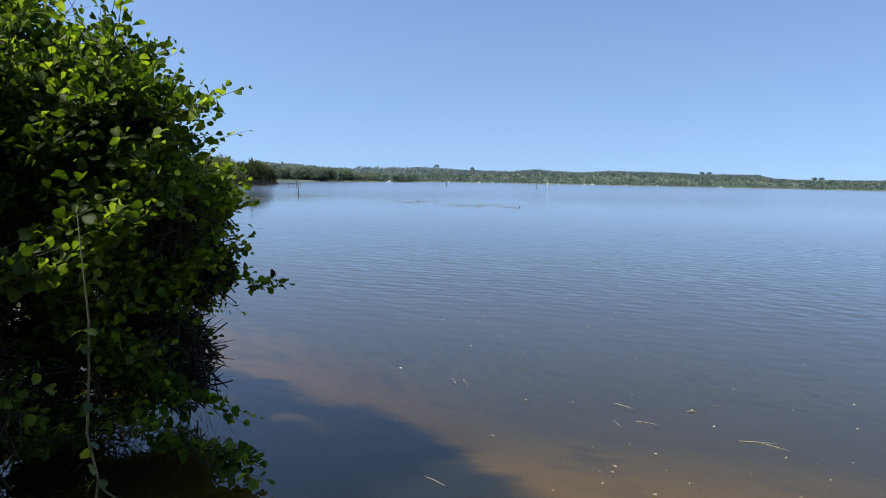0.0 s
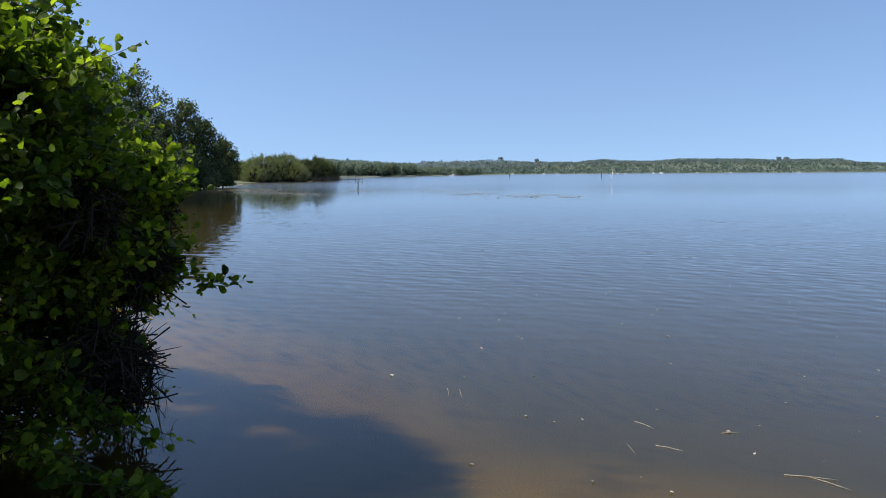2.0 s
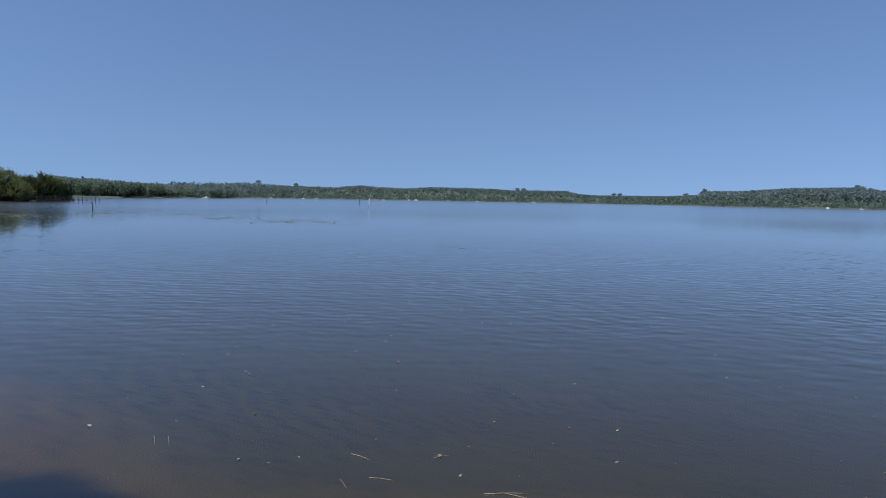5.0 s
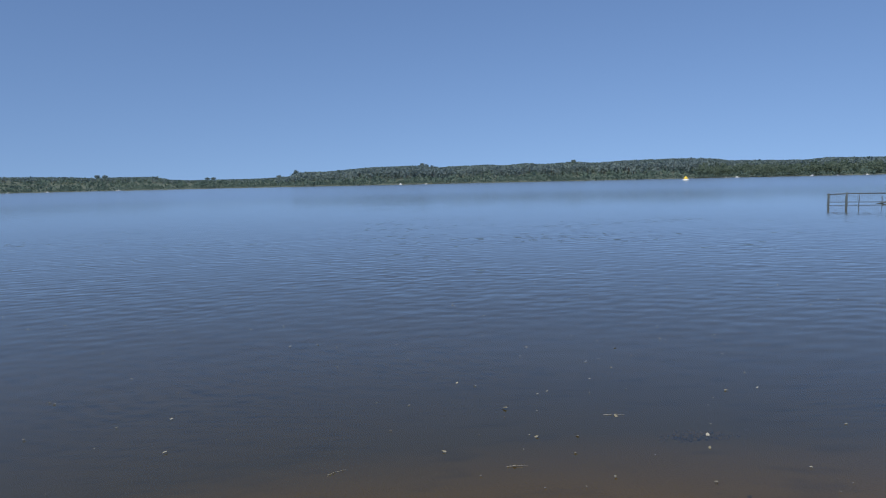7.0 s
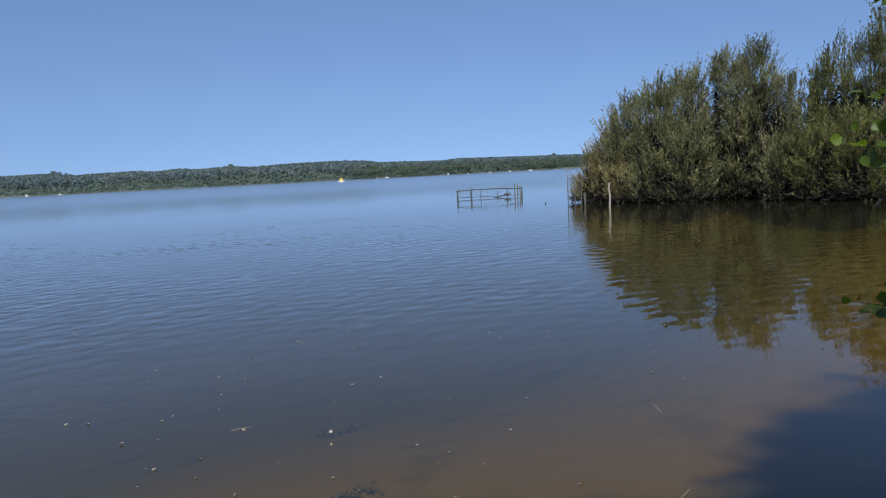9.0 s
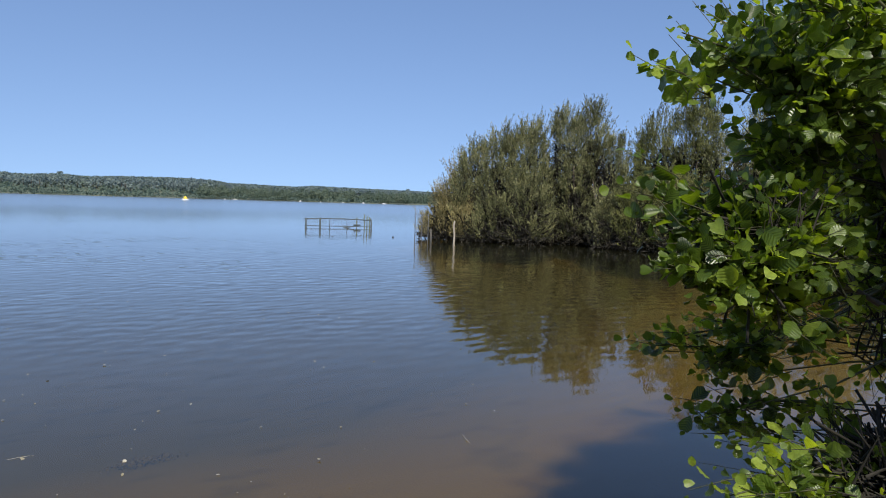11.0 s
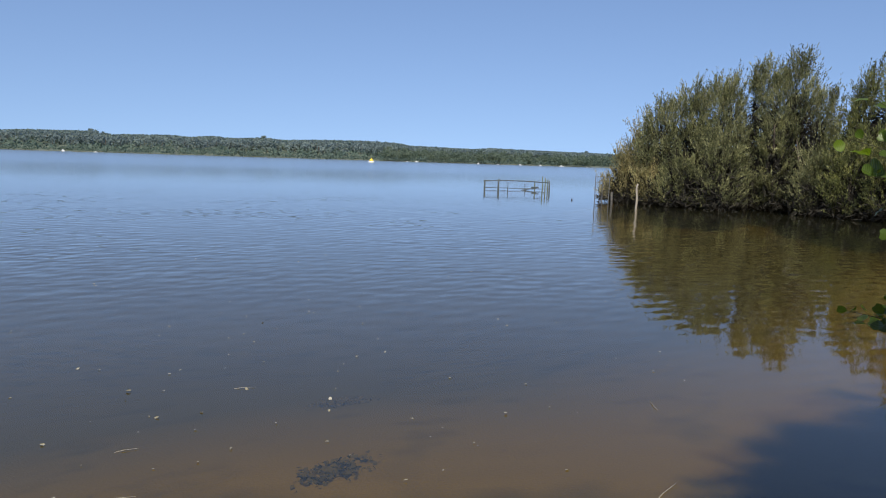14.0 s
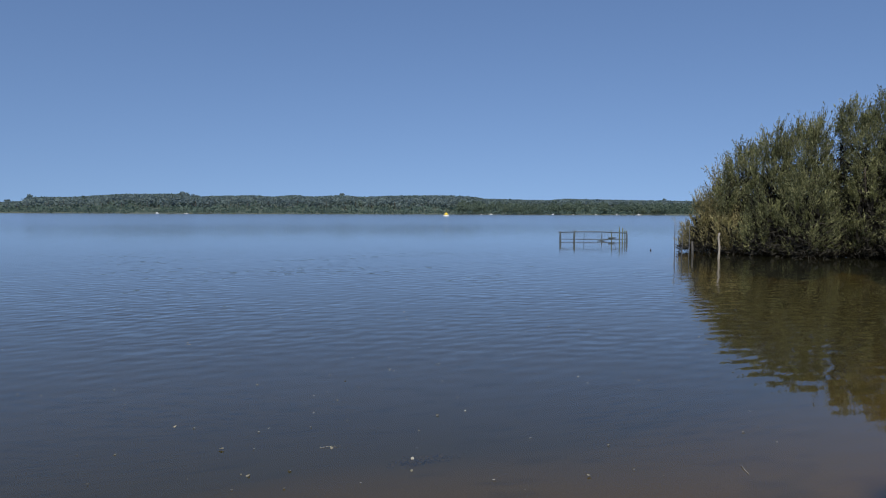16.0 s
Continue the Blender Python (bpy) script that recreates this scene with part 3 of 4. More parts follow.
# the last mass lies out of view, added to shade the lower leaves
alder("alder_shrub", (-5.0, 2.5),
      [(-4.2, 2.75, 1.5, 1.1, 1.1, 1.2, 2.2), (-4.7, 2.6, 2.3, 1.0, 0.9, 0.8, 1.1), (-5.0, 3.6, 1.7, 1.05, 1.05, 1.2, 1.7), (-6.0, 4.55, 0.85, 0.9, 0.85, 0.8, 0.7), (-3.92, 3.74, 1.42, 0.3, 0.3, 0.4, 0.42), (-3.8, 3.6, 1.02, 0.3, 0.3, 0.3, 0.4), (-3.74, 3.34, 0.42, 0.36, 0.36, 0.42, 0.5), (-4.75, 1.4, 1.75, 1.1, 1.1, 1.4, 0.9),
       (-6.3, 2.2, 1.6, 1.5, 1.7, 1.6, 0.5), (-4.05, 2.75, 0.45, 0.8, 0.8, 0.5, 1.7), (-3.75, 3.15, 0.6, 0.4, 0.4, 0.45, 0.5), (-4.0, 1.75, 0.5, 0.8, 0.75, 0.55, 1.0), (-4.6, 2.4, 1.0, 0.8, 0.8, 0.9, 1.0),
       (-3.75, 3.15, 1.4, 0.45, 0.45, 0.36, 0.3), (-3.5, 2.65, 1.9, 0.42, 0.42, 0.38, 0.45), (-4.8, 2.85, 2.2, 0.6, 0.6, 0.55, 0.7), (-6.1, 0.6, 2.1, 1.2, 1.0, 1.2, 0.5)],
      [(-5.0, 3.5, 2.8), (-4.6, 1.4, 3.0), (-6.2, 2.3, 2.9), (-4.1, 3.0, 1.8), (-4.0, 2.0, 2.4), (-4.3, 2.7, 2.6), (-6.0, 0.6, 3.0)],
      [((-4.1, 3.35, 0.92), (-3.42, 3.86, 0.93)), ((-3.6, 2.55, 1.9), (-2.95, 2.8, 2.06)), ((-4.0, 3.2, 1.3), (-3.5, 3.6, 1.5)),
       ((-3.9, 2.5, 0.75), (-3.2, 2.9, 0.3)), ((-4.2, 2.9, 2.1), (-3.64, 3.0, 2.46)), ((-3.7, 1.45, 1.1), (-3.05, 1.82, 1.36)), ((-3.35, 2.15, 1.4), (-2.98, 2.18, 1.5)),
       ((-3.75, 2.7, 0.85), (-3.1, 3.0, 0.22)), ((-3.6, 2.55, 0.35), (-2.62, 2.74, 0.1)),
       ((-4.4, 3.8, 1.5), (-4.05, 4.2, 1.65))],
      900, 11, "dense dark green alder shrub overhanging the lake edge", (-2.0, 2.6, 1.5), (0.046, 0.082), M_ALDER)

# masses at z 3.3 and 3.4 are unseen boughs added to cast shade
alder("alder_shrub", (4.3, -0.55),
      [(4.45, -0.25, 1.5, 0.7, 0.55, 1.2, 0.9), (4.05, 0.05, 2.35, 0.55, 0.4, 0.4, 0.35), (3.7, 0.05, 0.45, 0.35, 0.28, 0.26, 0.25),
       (3.5, 0.42, 1.44, 0.36, 0.24, 0.24, 0.4), (3.75, 0.3, 2.1, 0.42, 0.28, 0.3, 0.35), (5.2, -0.4, 1.9, 0.9, 0.9, 1.4, 0.35),
       (4.8, -0.35, 2.45, 0.5, 0.4, 0.35, 0.25), (2.2, -1.0, 3.3, 0.65, 0.32, 0.3, 0.8), (2.95, -0.95, 3.4, 0.55, 0.28, 0.28, 0.65), (3.3, 0.0, 0.75, 0.3, 0.25, 0.2, 0.15)],
      [(4.1, -0.1, 2.7), (4.0, 0.2, 2.2), (4.6, -0.3, 3.0), (3.7, 0.1, 1.3), (5.2, -0.4, 3.0), (2.3, -1.0, 3.3), (3.0, -0.9, 3.35)],
      [((3.6, 0.38, 1.5), (3.14, 0.80, 1.62)), ((3.5, 0.35, 1.4), (3.16, 0.70, 1.40)), ((4.35, 0.28, 1.03), (3.76, 0.79, 1.03)),
       ((4.2, 0.35, 1.0), (3.85, 0.62, 0.9)), ((3.7, 0.3, 2.0), (3.10, 0.68, 2.12)), ((3.8, 0.2, 1.75), (3.35, 0.5, 1.82)),
       ((3.5, 0.1, 2.25), (3.05, 0.42, 2.35)), ((3.3, 0.05, 0.75), (2.86, 0.46, 0.78)), ((4.0, 0.2, 0.8), (3.6, 0.58, 0.78))],
      360, 23, "bright green alder shrub with large sunlit leaves", (2.4, 0.6, 1.5), (0.03, 0.08), M_ALDER_LIT, spread=0.1, bare=1.3, tangle=1600)


# ---- willow bushes, trees and thickets ----
def profile(f):
    """Half width of a bush at a share f of its height: full sides, tucked foot, rounded top."""
    f = np.clip(f, 0, 1)
    return np.sqrt(1 - f ** 2.6) * (0.78 + 0.22 * np.minimum(1, f / 0.3) ** 0.7)


def bush(name, base, lumps, leaf, seed, material, label, category="bush", tuft=0.5, shoots=22, per_shoot=22, crowd=(), spikes=0.05, slim=0.24, rise=0.95):
    """Rounded masses (x, y, rx, ry, height) clad in tufts of upright leafy shoots; crowd: masses that hide tufts."""
    rng = np.random.default_rng(seed)
    root = thing(name, (*base, 0.0), label, category)
    org = np.array([*base, 0.0])
    spots, outs, fill = [], [], []
    for i, (x, y, rx, ry, h) in enumerate(lumps):
        n = int(2.6 * math.pi * (rx + ry) * h / tuft ** 2)
        a, f = rng.uniform(0, 2 * math.pi, n), rng.uniform(0.03, 1.0, n)
        side = np.column_stack([np.cos(a), np.sin(a)])
        w = profile(f) * (1 + 0.16 * np.array([noise.noise(Vector((c * 1.9 * rx / tuft / 2 + 9 * i, q * 1.9 * ry / tuft / 2, g * h / tuft / 2))) for (c, q), g in zip(side, f)]))
        p = np.column_stack([x + rx * w * side[:, 0], y + ry * w * side[:, 1], h * f * (1 + 0.05 * rng.normal(size=n))])
        o = unit(np.column_stack([side * profile(f)[:, None], 0.12 + f ** 2]))
        ok = np.ones(n, bool)
        for other in list(lumps) + list(crowd):
            if other == (x, y, rx, ry, h):
                continue
            g = p[:, 2] / other[4]
            ok &= ~((g < 0.93) & (np.hypot((p[:, 0] - other[0]) / other[2], (p[:, 1] - other[1]) / other[3]) < 0.84 * profile(g)))
        spots += list(p[ok])
        outs += list(o[ok])
        # inner points for near-black blades that darken the bush like shade
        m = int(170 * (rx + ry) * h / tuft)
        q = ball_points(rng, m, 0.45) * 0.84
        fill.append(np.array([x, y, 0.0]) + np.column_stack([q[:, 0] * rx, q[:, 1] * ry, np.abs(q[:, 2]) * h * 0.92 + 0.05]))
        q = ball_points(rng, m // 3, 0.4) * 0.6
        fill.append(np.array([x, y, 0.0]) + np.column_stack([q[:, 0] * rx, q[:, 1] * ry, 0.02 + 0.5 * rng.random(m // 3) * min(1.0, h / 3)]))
    chosen, grid = [], {}
    for k, p in enumerate(spots):
        cell = tuple(np.floor(p / tuft).astype(int))
        near = [j for d in itertools.product((-1, 0, 1), repeat=3) for j in grid.get((cell[0] + d[0], cell[1] + d[1], cell[2] + d[2]), ())]
        if all(((spots[j] - p) ** 2).sum() > (0.62 * tuft) ** 2 for j in near):
            chosen.append(k)
            grid.setdefault(cell, []).append(k)
    p, o = np.array(spots)[chosen], np.array(outs)[chosen]
    size = rng.uniform(0.7, 1.35, len(p))
    p, o, size = (np.repeat(q, shoots, axis=0) for q in (p, o, size))
    n = len(p)
    starts = p - o * tuft * 0.75 + rng.normal(size=(n, 3)) * tuft * 0.2
    grow = unit(o * np.array([0.6, 0.6, 0.3]) + np.array([0, 0, rise]) + rng.normal(size=(n, 3)) * 0.24)
    long = np.where((rng.random(n) < spikes) & (o[:, 2] > 0.35), 1.5, 1.0)
    tips = starts + grow * (tuft * rng.uniform(0.6, 1.3, n) * size * long)[:, None]
    low = starts[:, 2] < 0.1
    starts[low, 2] = 0.1 + 0.1 * rng.random(low.sum())
    tips[:, 2] = np.maximum(tips[:, 2], 0.16)
    grow = unit(tips - starts)
    stem = Shape()
    for a, b in zip(starts[::4], tips[::4]):
        stem.tube([a - org, b - org], [0.016 * tuft, 0.006 * tuft], 3, False)
    for k in range(9):
        l = lumps[k % len(lumps)]
        top = np.array([l[0] + rng.normal() * l[2] * 0.4, l[1] + rng.normal() * l[3] * 0.3, l[4] * 0.6])
        foot = np.array([l[0] + rng.normal() * l[2] * 0.25, l[1] + rng.normal() * l[3] * 0.25, -0.5])
        mid = (top + foot) / 2 + rng.normal(size=3) * 0.2
        part("stem", Shape().tube([foot - org, mid - org, top - org], [0.06, 0.045, 0.015], 6).mesh("stem", M_BARK), root)
    part("twiggery", stem.mesh("twiggery", M_SHOOT), root, "", "stuff")
    s = 0.06 + 0.96 * rng.random((n, per_shoot, 1)) ** 0.85
    pos = starts[:, None] + (tips - starts)[:, None] * s + rng.normal(size=(n, per_shoot, 3)) * 0.036 * tuft
    al = grow[:, None] + rng.normal(size=(n, per_shoot, 3)) * 0.33
    nr = rng.normal(size=(n, per_shoot, 3)) * 0.8 + o[:, None] * 0.6 + np.array([0, 0, 0.4])
    pos, al, nr = pos.reshape(-1, 3), al.reshape(-1, 3), nr.reshape(-1, 3)
    ln = rng.uniform(0.7, 1.3, len(pos)) * leaf
    mats = frames_of(pos - org, al, nr, np.column_stack([ln, ln * slim, ln]))
    # blades in the shade-dark colour, set inside the leafy skin
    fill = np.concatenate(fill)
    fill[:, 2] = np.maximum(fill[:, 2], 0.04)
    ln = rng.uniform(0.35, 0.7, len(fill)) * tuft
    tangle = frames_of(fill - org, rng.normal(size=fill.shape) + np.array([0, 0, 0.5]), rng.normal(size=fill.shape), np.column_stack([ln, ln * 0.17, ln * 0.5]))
    part("twig_tangle", scatter_mesh("twig_tangle", NARROW_V, NARROW_F, tangle, M_SHADE_FILL), root, "near-black twig fill standing in for the shade inside the bush", "stuff")
    part("foliage", scatter_mesh("foliage", NARROW_V, NARROW_F, mats, material), root, "narrow grey-green leaves on upright shoots", "stuff")
    return root


def at_b(b, d, *rest):
    x, y = bearing(b, d)
    return (0.8 + x, 0.45 + y, *rest)


def masses(*rows):
    """Masses of a bush from (bearing, distance, half width, height to the shoots' feet)."""
    return [at_b(b, d, w - 0.15, w - 0.15, h - 0.45) for b, d, w, h in rows]


WILLOWS = (
    (masses((64.5, 30.4, 0.95, 1.5), (65.7, 30.2, 1.2, 2.7), (66.6, 30.6, 1.2, 3.6), (67.4, 29.1, 1.05, 2.1)), M_WILLOW_DRY, "tawny willow bush growing out of the lake edge"),
    (masses((68.2, 29.9, 1.6, 4.6), (70.2, 29.6, 1.6, 4.9), (69.6, 28.5, 1.25, 2.9)), M_WILLOW, "olive grey willow bush rooted at the waterline"),
    (masses((72.3, 29.6, 1.7, 5.3), (74.9, 29.5, 1.6, 5.75), (72.2, 28.0, 1.25, 3.3)), M_WILLOW, "broad olive willow bush with a domed top"),
    (masses((77.1, 29.4, 1.3, 6.15), (78.8, 28.9, 1.2, 4.8), (76.0, 29.0, 1.2, 5.3), (78.6, 27.4, 1.0, 2.6)), M_WILLOW, "tall olive green willow bush with upright shoots"),
    (masses((81.4, 28.8, 1.2, 5.2), (82.8, 29.0, 1.5, 5.7), (85.0, 28.6, 1.7, 6.1), (80.9, 27.0, 1.3, 3.0), (83.6, 26.6, 1.5, 3.3)), M_WILLOW_GREEN_SHADED, "broad sunlit green willow bush behind the alder"),
    (masses((89.5, 28, 2.3, 5.5), (94.5, 27, 2.5, 5.2)), M_WILLOW, "dense willow bush on the bank"),
)
for k, (rows, material, label) in enumerate(WILLOWS):
    crowd = [m for other in WILLOWS for m in other[0] if other[0] is not rows]
    bush("willow_bush", rows[0][:2], rows, 0.085, 31 + k, material, label, crowd=crowd, tuft=0.56 if k < 5 else 0.8, shoots=17, per_shoot=23)


def tree(name, at, height, crown, seed, material, label, leaf=0.3, clumps=420, per=16, squash=0.8, foot=0.03):
    """A tapered trunk with limbs and a crown of leaf clumps in uneven masses."""
    rng = np.random.default_rng(seed)
    root = thing(name, at, label, "bush" if "bush" in name else "tree")
    trunk = [(0, 0, -0.4), (rng.normal() * 0.1, rng.normal() * 0.1, height * 0.3), (rng.normal() * 0.3, rng.normal() * 0.3, height * 0.85)]
    part("trunk", Shape().tube(trunk, [height * 0.022, height * 0.016, 0.03], 8).mesh("trunk", M_BARK), root)
    lumps = []
    for k in range(13):
        z = height * (foot + (0.92 - foot) * (k + 0.5) / 13)
        prof = math.sin(math.pi * min(1, 0.18 + 0.80 * (z / height))) ** 0.7
        a = rng.uniform(0, 2 * math.pi)
        rr = crown * prof * rng.uniform(0.25, 0.62)
        size = crown * prof * rng.uniform(0.5, 0.72) + 0.25
        lumps.append((rr * math.cos(a), rr * math.sin(a), z, size))
        if k % 2 == 0 and k > 0:
            limb = [(0, 0, z * 0.7), (rr * 0.5 * math.cos(a), rr * 0.5 * math.sin(a), z * 0.9), (rr * math.cos(a), rr * math.sin(a), z)]
            part("limb", Shape().tube(limb, [height * 0.009, height * 0.006, 0.015], 5).mesh("limb", M_BARK), root)
    lumps = np.array(lumps)
    pick = rng.integers(0, len(lumps), clumps)
    d = ball_points(rng, clumps, 0.6)
    c = lumps[pick, :3] + d * lumps[pick, 3:4] * np.array([1, 1, squash])
    c[:, 2] = np.maximum(c[:, 2], 0.4)
    pos = (c[:, None] + rng.normal(size=(clumps, per, 3)) * crown * 0.07).reshape(-1, 3)
    al = rng.normal(size=pos.shape) + np.array([0, 0, 0.2])
    nr = rng.normal(size=pos.shape) * 0.6 + np.repeat(d, per, axis=0) + np.array([0, 0, 0.5])
    mats = frames_of(pos, al, nr, rng.uniform(0.6, 1.3, len(pos)) * leaf)
    part("crown", scatter_mesh("crown", CLUMP_V, CLUMP_F, mats, material), root, "uneven leafy crown", "stuff")
    return root


for b, d, h, cr, sd in ((-58.5, 74, 14.5, 4.6, 41), (-54.2, 75, 14, 4.4, 42), (-51.0, 77, 13.2, 3.9, 43), (-48.9, 79, 12.6, 3.4, 44),
                        (-46.2, 80, 9.4, 3.0, 45), (-44.6, 82, 7.6, 2.4, 46), (-43.2, 85, 5.2, 2.0, 47), (-50, 72, 8.0, 3.2, 48), (-47.2, 76, 6.8, 2.8, 49)):
    x, y = bearing(b, d)
    tree("broadleaf_tree", (x, y, 0.1), h, cr, sd, M_TREE, "dark green broadleaf tree shading the far bank", 0.17, 620, 17)
for b, d, sd in ((-54.5, 70, 151), (-51.5, 71, 152), (-49.0, 72.5, 153), (-46.8, 75, 154), (-44.8, 79, 155)):
    x, y = bearing(b, d)
    tree("waterside_bush", (x, y, 0.0), 3.2, 2.4, sd, M_TREE, "low dark bush overhanging the shaded far bank", 0.15, 420, 18, 0.6, 0.0)

# unseen trees added around the camera to keep light off the shrubs
for x, y, h, cr, sd in ((-15, -9, 7.0, 3.2, 141), (-9.5, -10, 8.0, 3.3, 142), (-5, -10, 9.0, 3.3, 143), (3.0, -9.5, 10, 3.4, 144), (6.5, -7, 10, 3.6, 145),
                        (12, -6.8, 9.5, 3.4, 146), (-14, -2, 6.0, 2.8, 147), (17.5, -7.5, 8.5, 3.2, 148), (-7.9, 0.6, 5.2, 1.7, 149), (-6.35, 0.65, 4.1, 1.6, 150)):
    tree("broadleaf_tree", (x, y, 0.6), h, cr, sd, M_TREE, "unseen broadleaf tree added on the near bank to shade the shrubs", 0.42 if cr > 2 else 0.3, 220 if cr > 2 else 330, 10)

def reed_masses(*rows):
    return [(*bearing(b, d), w - 0.2, w - 0.2, h - 0.35) for b, d, w, h in rows]


THICKETS = (
    (reed_masses((-43.2, 137, 2.8, 3.0), (-41.8, 134, 3.4, 3.8), (-42.6, 133, 2.6, 2.6)), "pale green thicket of young willow in shallow water"),
    (reed_masses((-40.2, 132, 3.8, 4.8), (-40.8, 130, 2.8, 3.0)), "rounded pale green thicket on the reed island"),
    (reed_masses((-38.5, 133, 3.7, 5.1), (-37.6, 131, 2.6, 3.5)), "tall pale green thicket on the reed island"),
    (reed_masses((-37.0, 141, 3.0, 4.3), (-35.9, 144, 3.0, 4.7)), "dark green thicket behind the fence in the water"),
    (reed_masses((-35.1, 150, 1.9, 4.0), (-34.6, 150, 1.3, 2.6)), "small dark green thicket at the island's tip"),
)
for k, (rows, label) in enumerate(THICKETS):
    crowd = [m for other in THICKETS for m in other[0] if other[0] is not rows]
    bush("waterside_thicket", rows[0][:2], rows, 0.2, 51 + k, M_THICKET if k < 3 else M_TREE, label, "thicket", tuft=0.75, shoots=11, per_shoot=11, crowd=crowd, spikes=0.015, slim=0.4, rise=0.4)


# far woods on the dunes, in leaf colours tinted with distance haze
def woods(name, seed, count, span, back, tall, material, label, crown_ratio=0.42, per=5, pine=False, size=1.0):
    rng = np.random.default_rng(seed)
    b = rng.uniform(*span, count)
    edge = np.interp(b, [f[0] for f in FAR_SHORE[::-1]], [f[1] for f in FAR_SHORE[::-1]])
    r = edge + rng.uniform(*back, count)
    xy = np.column_stack([r * np.sin(np.radians(b)), r * np.cos(np.radians(b))])
    g = np.maximum(ground_height(xy), 0.2)
    sky_top = 1.6 + r * np.tan(np.radians(skyline(b)))
    h = np.clip(rng.uniform(*tall, count), 1.0, None)
    h = np.minimum(h, np.maximum(sky_top - g, 0.8) * rng.uniform(0.82, 1.0, count))
    if pine:
        rear = r > edge + back[0] + 0.55 * (back[1] - back[0])
        h = np.where(rear, np.maximum(sky_top - g, 1.0) * rng.uniform(0.94, 1.0, count), h)
    d = ball_points(rng, count * per, 0.35).reshape(count, per, 3)
    cw = np.clip(h * crown_ratio, 1.0 if pine else 0.5, 2.4)
    mid = g + h * 0.52
    pos = np.column_stack([xy, mid])[:, None] + d * np.stack([cw, cw, h * 0.46], 1)[:, None]
    pos = pos.reshape(-1, 3)
    sz = np.repeat(np.clip(cw, 0.8, 2.2), per) * rng.uniform(0.35, 0.75, len(pos)) * size
    mats = frames_of(pos, rng.normal(size=pos.shape), rng.normal(size=pos.shape) * 0.6 + d.reshape(-1, 3) * 0.8 + np.array([0, 0, 0.5]), sz)
    ob = new(name, scatter_mesh(name, CLUMP_V, CLUMP_F, mats, material))
    tagged(ob, label, "woods", "", "stuff")
    if pine:
        sh = Shape()
        for (x, y), z, hh in zip(xy[::2], g[::2], h[::2]):
            sh.tube([(x, y, z - 0.3), (x, y, z + hh * 0.7)], [0.16, 0.1], 3, False)
        part("trunks", sh.mesh("trunks", M_BARK), ob, "", "stuff")
    return ob


woods("pine_forest", 61, 4200, (12.5, 72), (45, 170), (5, 8), M_FOREST_HAZE, "dark pine forest over the dunes across the lake", per=19, pine=True, size=0.85)
woods("pine_forest", 62, 3200, (-40, 13.5), (80, 190), (3, 6), M_FOREST_HAZE, "distant pine wood along the low ridge", per=15, pine=True, size=0.85)
woods("heath_scrub", 63, 5200, (-34, 72), (6, 150), (1.6, 3.4), M_SCRUB_HAZE, "pale green heath scrub on the far slope", 0.75, 8)
woods("shore_woods", 64, 230, (-36, -28.3), (3, 50), (4.0, 6.4), M_SHOREWOOD_HAZE, "rounded dark trees along the far shore", 0.42, 110, size=0.6)
woods("shore_woods", 66, 170, (-29.5, -22.8), (3, 40), (2.2, 3.8), M_SHOREWOOD_HAZE, "low dark trees along the far shore", 0.5, 60, size=0.7)
woods("shore_woods", 65, 420, (46, 72), (3, 60), (3.5, 6.5), M_SHOREWOOD_HAZE, "rounded trees crowding the far shore", 0.45, 60, size=0.7)
woods("reed_belt", 66, 1400, (-26, 60), (0, 9), (0.8, 1.7), M_SCRUB_HAZE, "belt of reeds along the far waterline", 0.8, 8)

for b, h, sd in ((24.2, 5.5, 71), (24.55, 6.5, 72), (25.0, 6.2, 73), (25.35, 5.0, 74), (-0.35, 4.5, 75), (0.15, 5.0, 76), (62.2, 5.5, 77), (14.05, 5.2, 78), (7.3, 3.0, 79), (7.75, 3.2, 80), (12.7, 3.0, 81), (-18.3, 4.0, 82), (-21.2, 3.4, 83), (36.4, 3.4, 84)):
    x, y = bearing(b, 618)
    z = 1.6 + 618 * math.tan(radians(float(skyline(b)) + 0.16)) - h
    rng = np.random.default_rng(sd)
    root = thing("pine_tree", (x, y, z), "tall umbrella pine standing clear on the skyline", "tree", "skyline pines")
    part("trunk", Shape().tube([(0, 0, -4.5), (0.2, 0, h * 0.4), (0, 0.1, h * 0.9)], [0.28, 0.2, 0.1], 6).mesh("trunk", M_BARK), root)
    d = ball_points(rng, 130, 0.3) * np.array([2.1, 2.1, 0.24 * h]) + np.array([0, 0, h * 0.76])
    mats = frames_of(d, rng.normal(size=d.shape), rng.normal(size=d.shape) + np.array([0, 0, 1.0]), rng.uniform(0.5, 1.0, 130))
    part("crown", scatter_mesh("crown", CLUMP_V, CLUMP_F, mats, M_FOREST_HAZE), root, "", "stuff")


# ---- fish pen, fences and stakes in the water ----
def post_shape(h, r, lean=(0, 0), seed=0, sink=0.6, sides=7):
    rng = np.random.default_rng(seed)
    pts = [(lean[0] * s + rng.normal() * r * 0.25, lean[1] * s + rng.normal() * r * 0.25, -sink + (h + sink) * s) for s in (0, 0.3, 0.55, 0.8, 1)]
    return Shape().tube(pts, [r * f for f in (1.05, 1.0, 0.97, 0.95, 0.8)], sides)


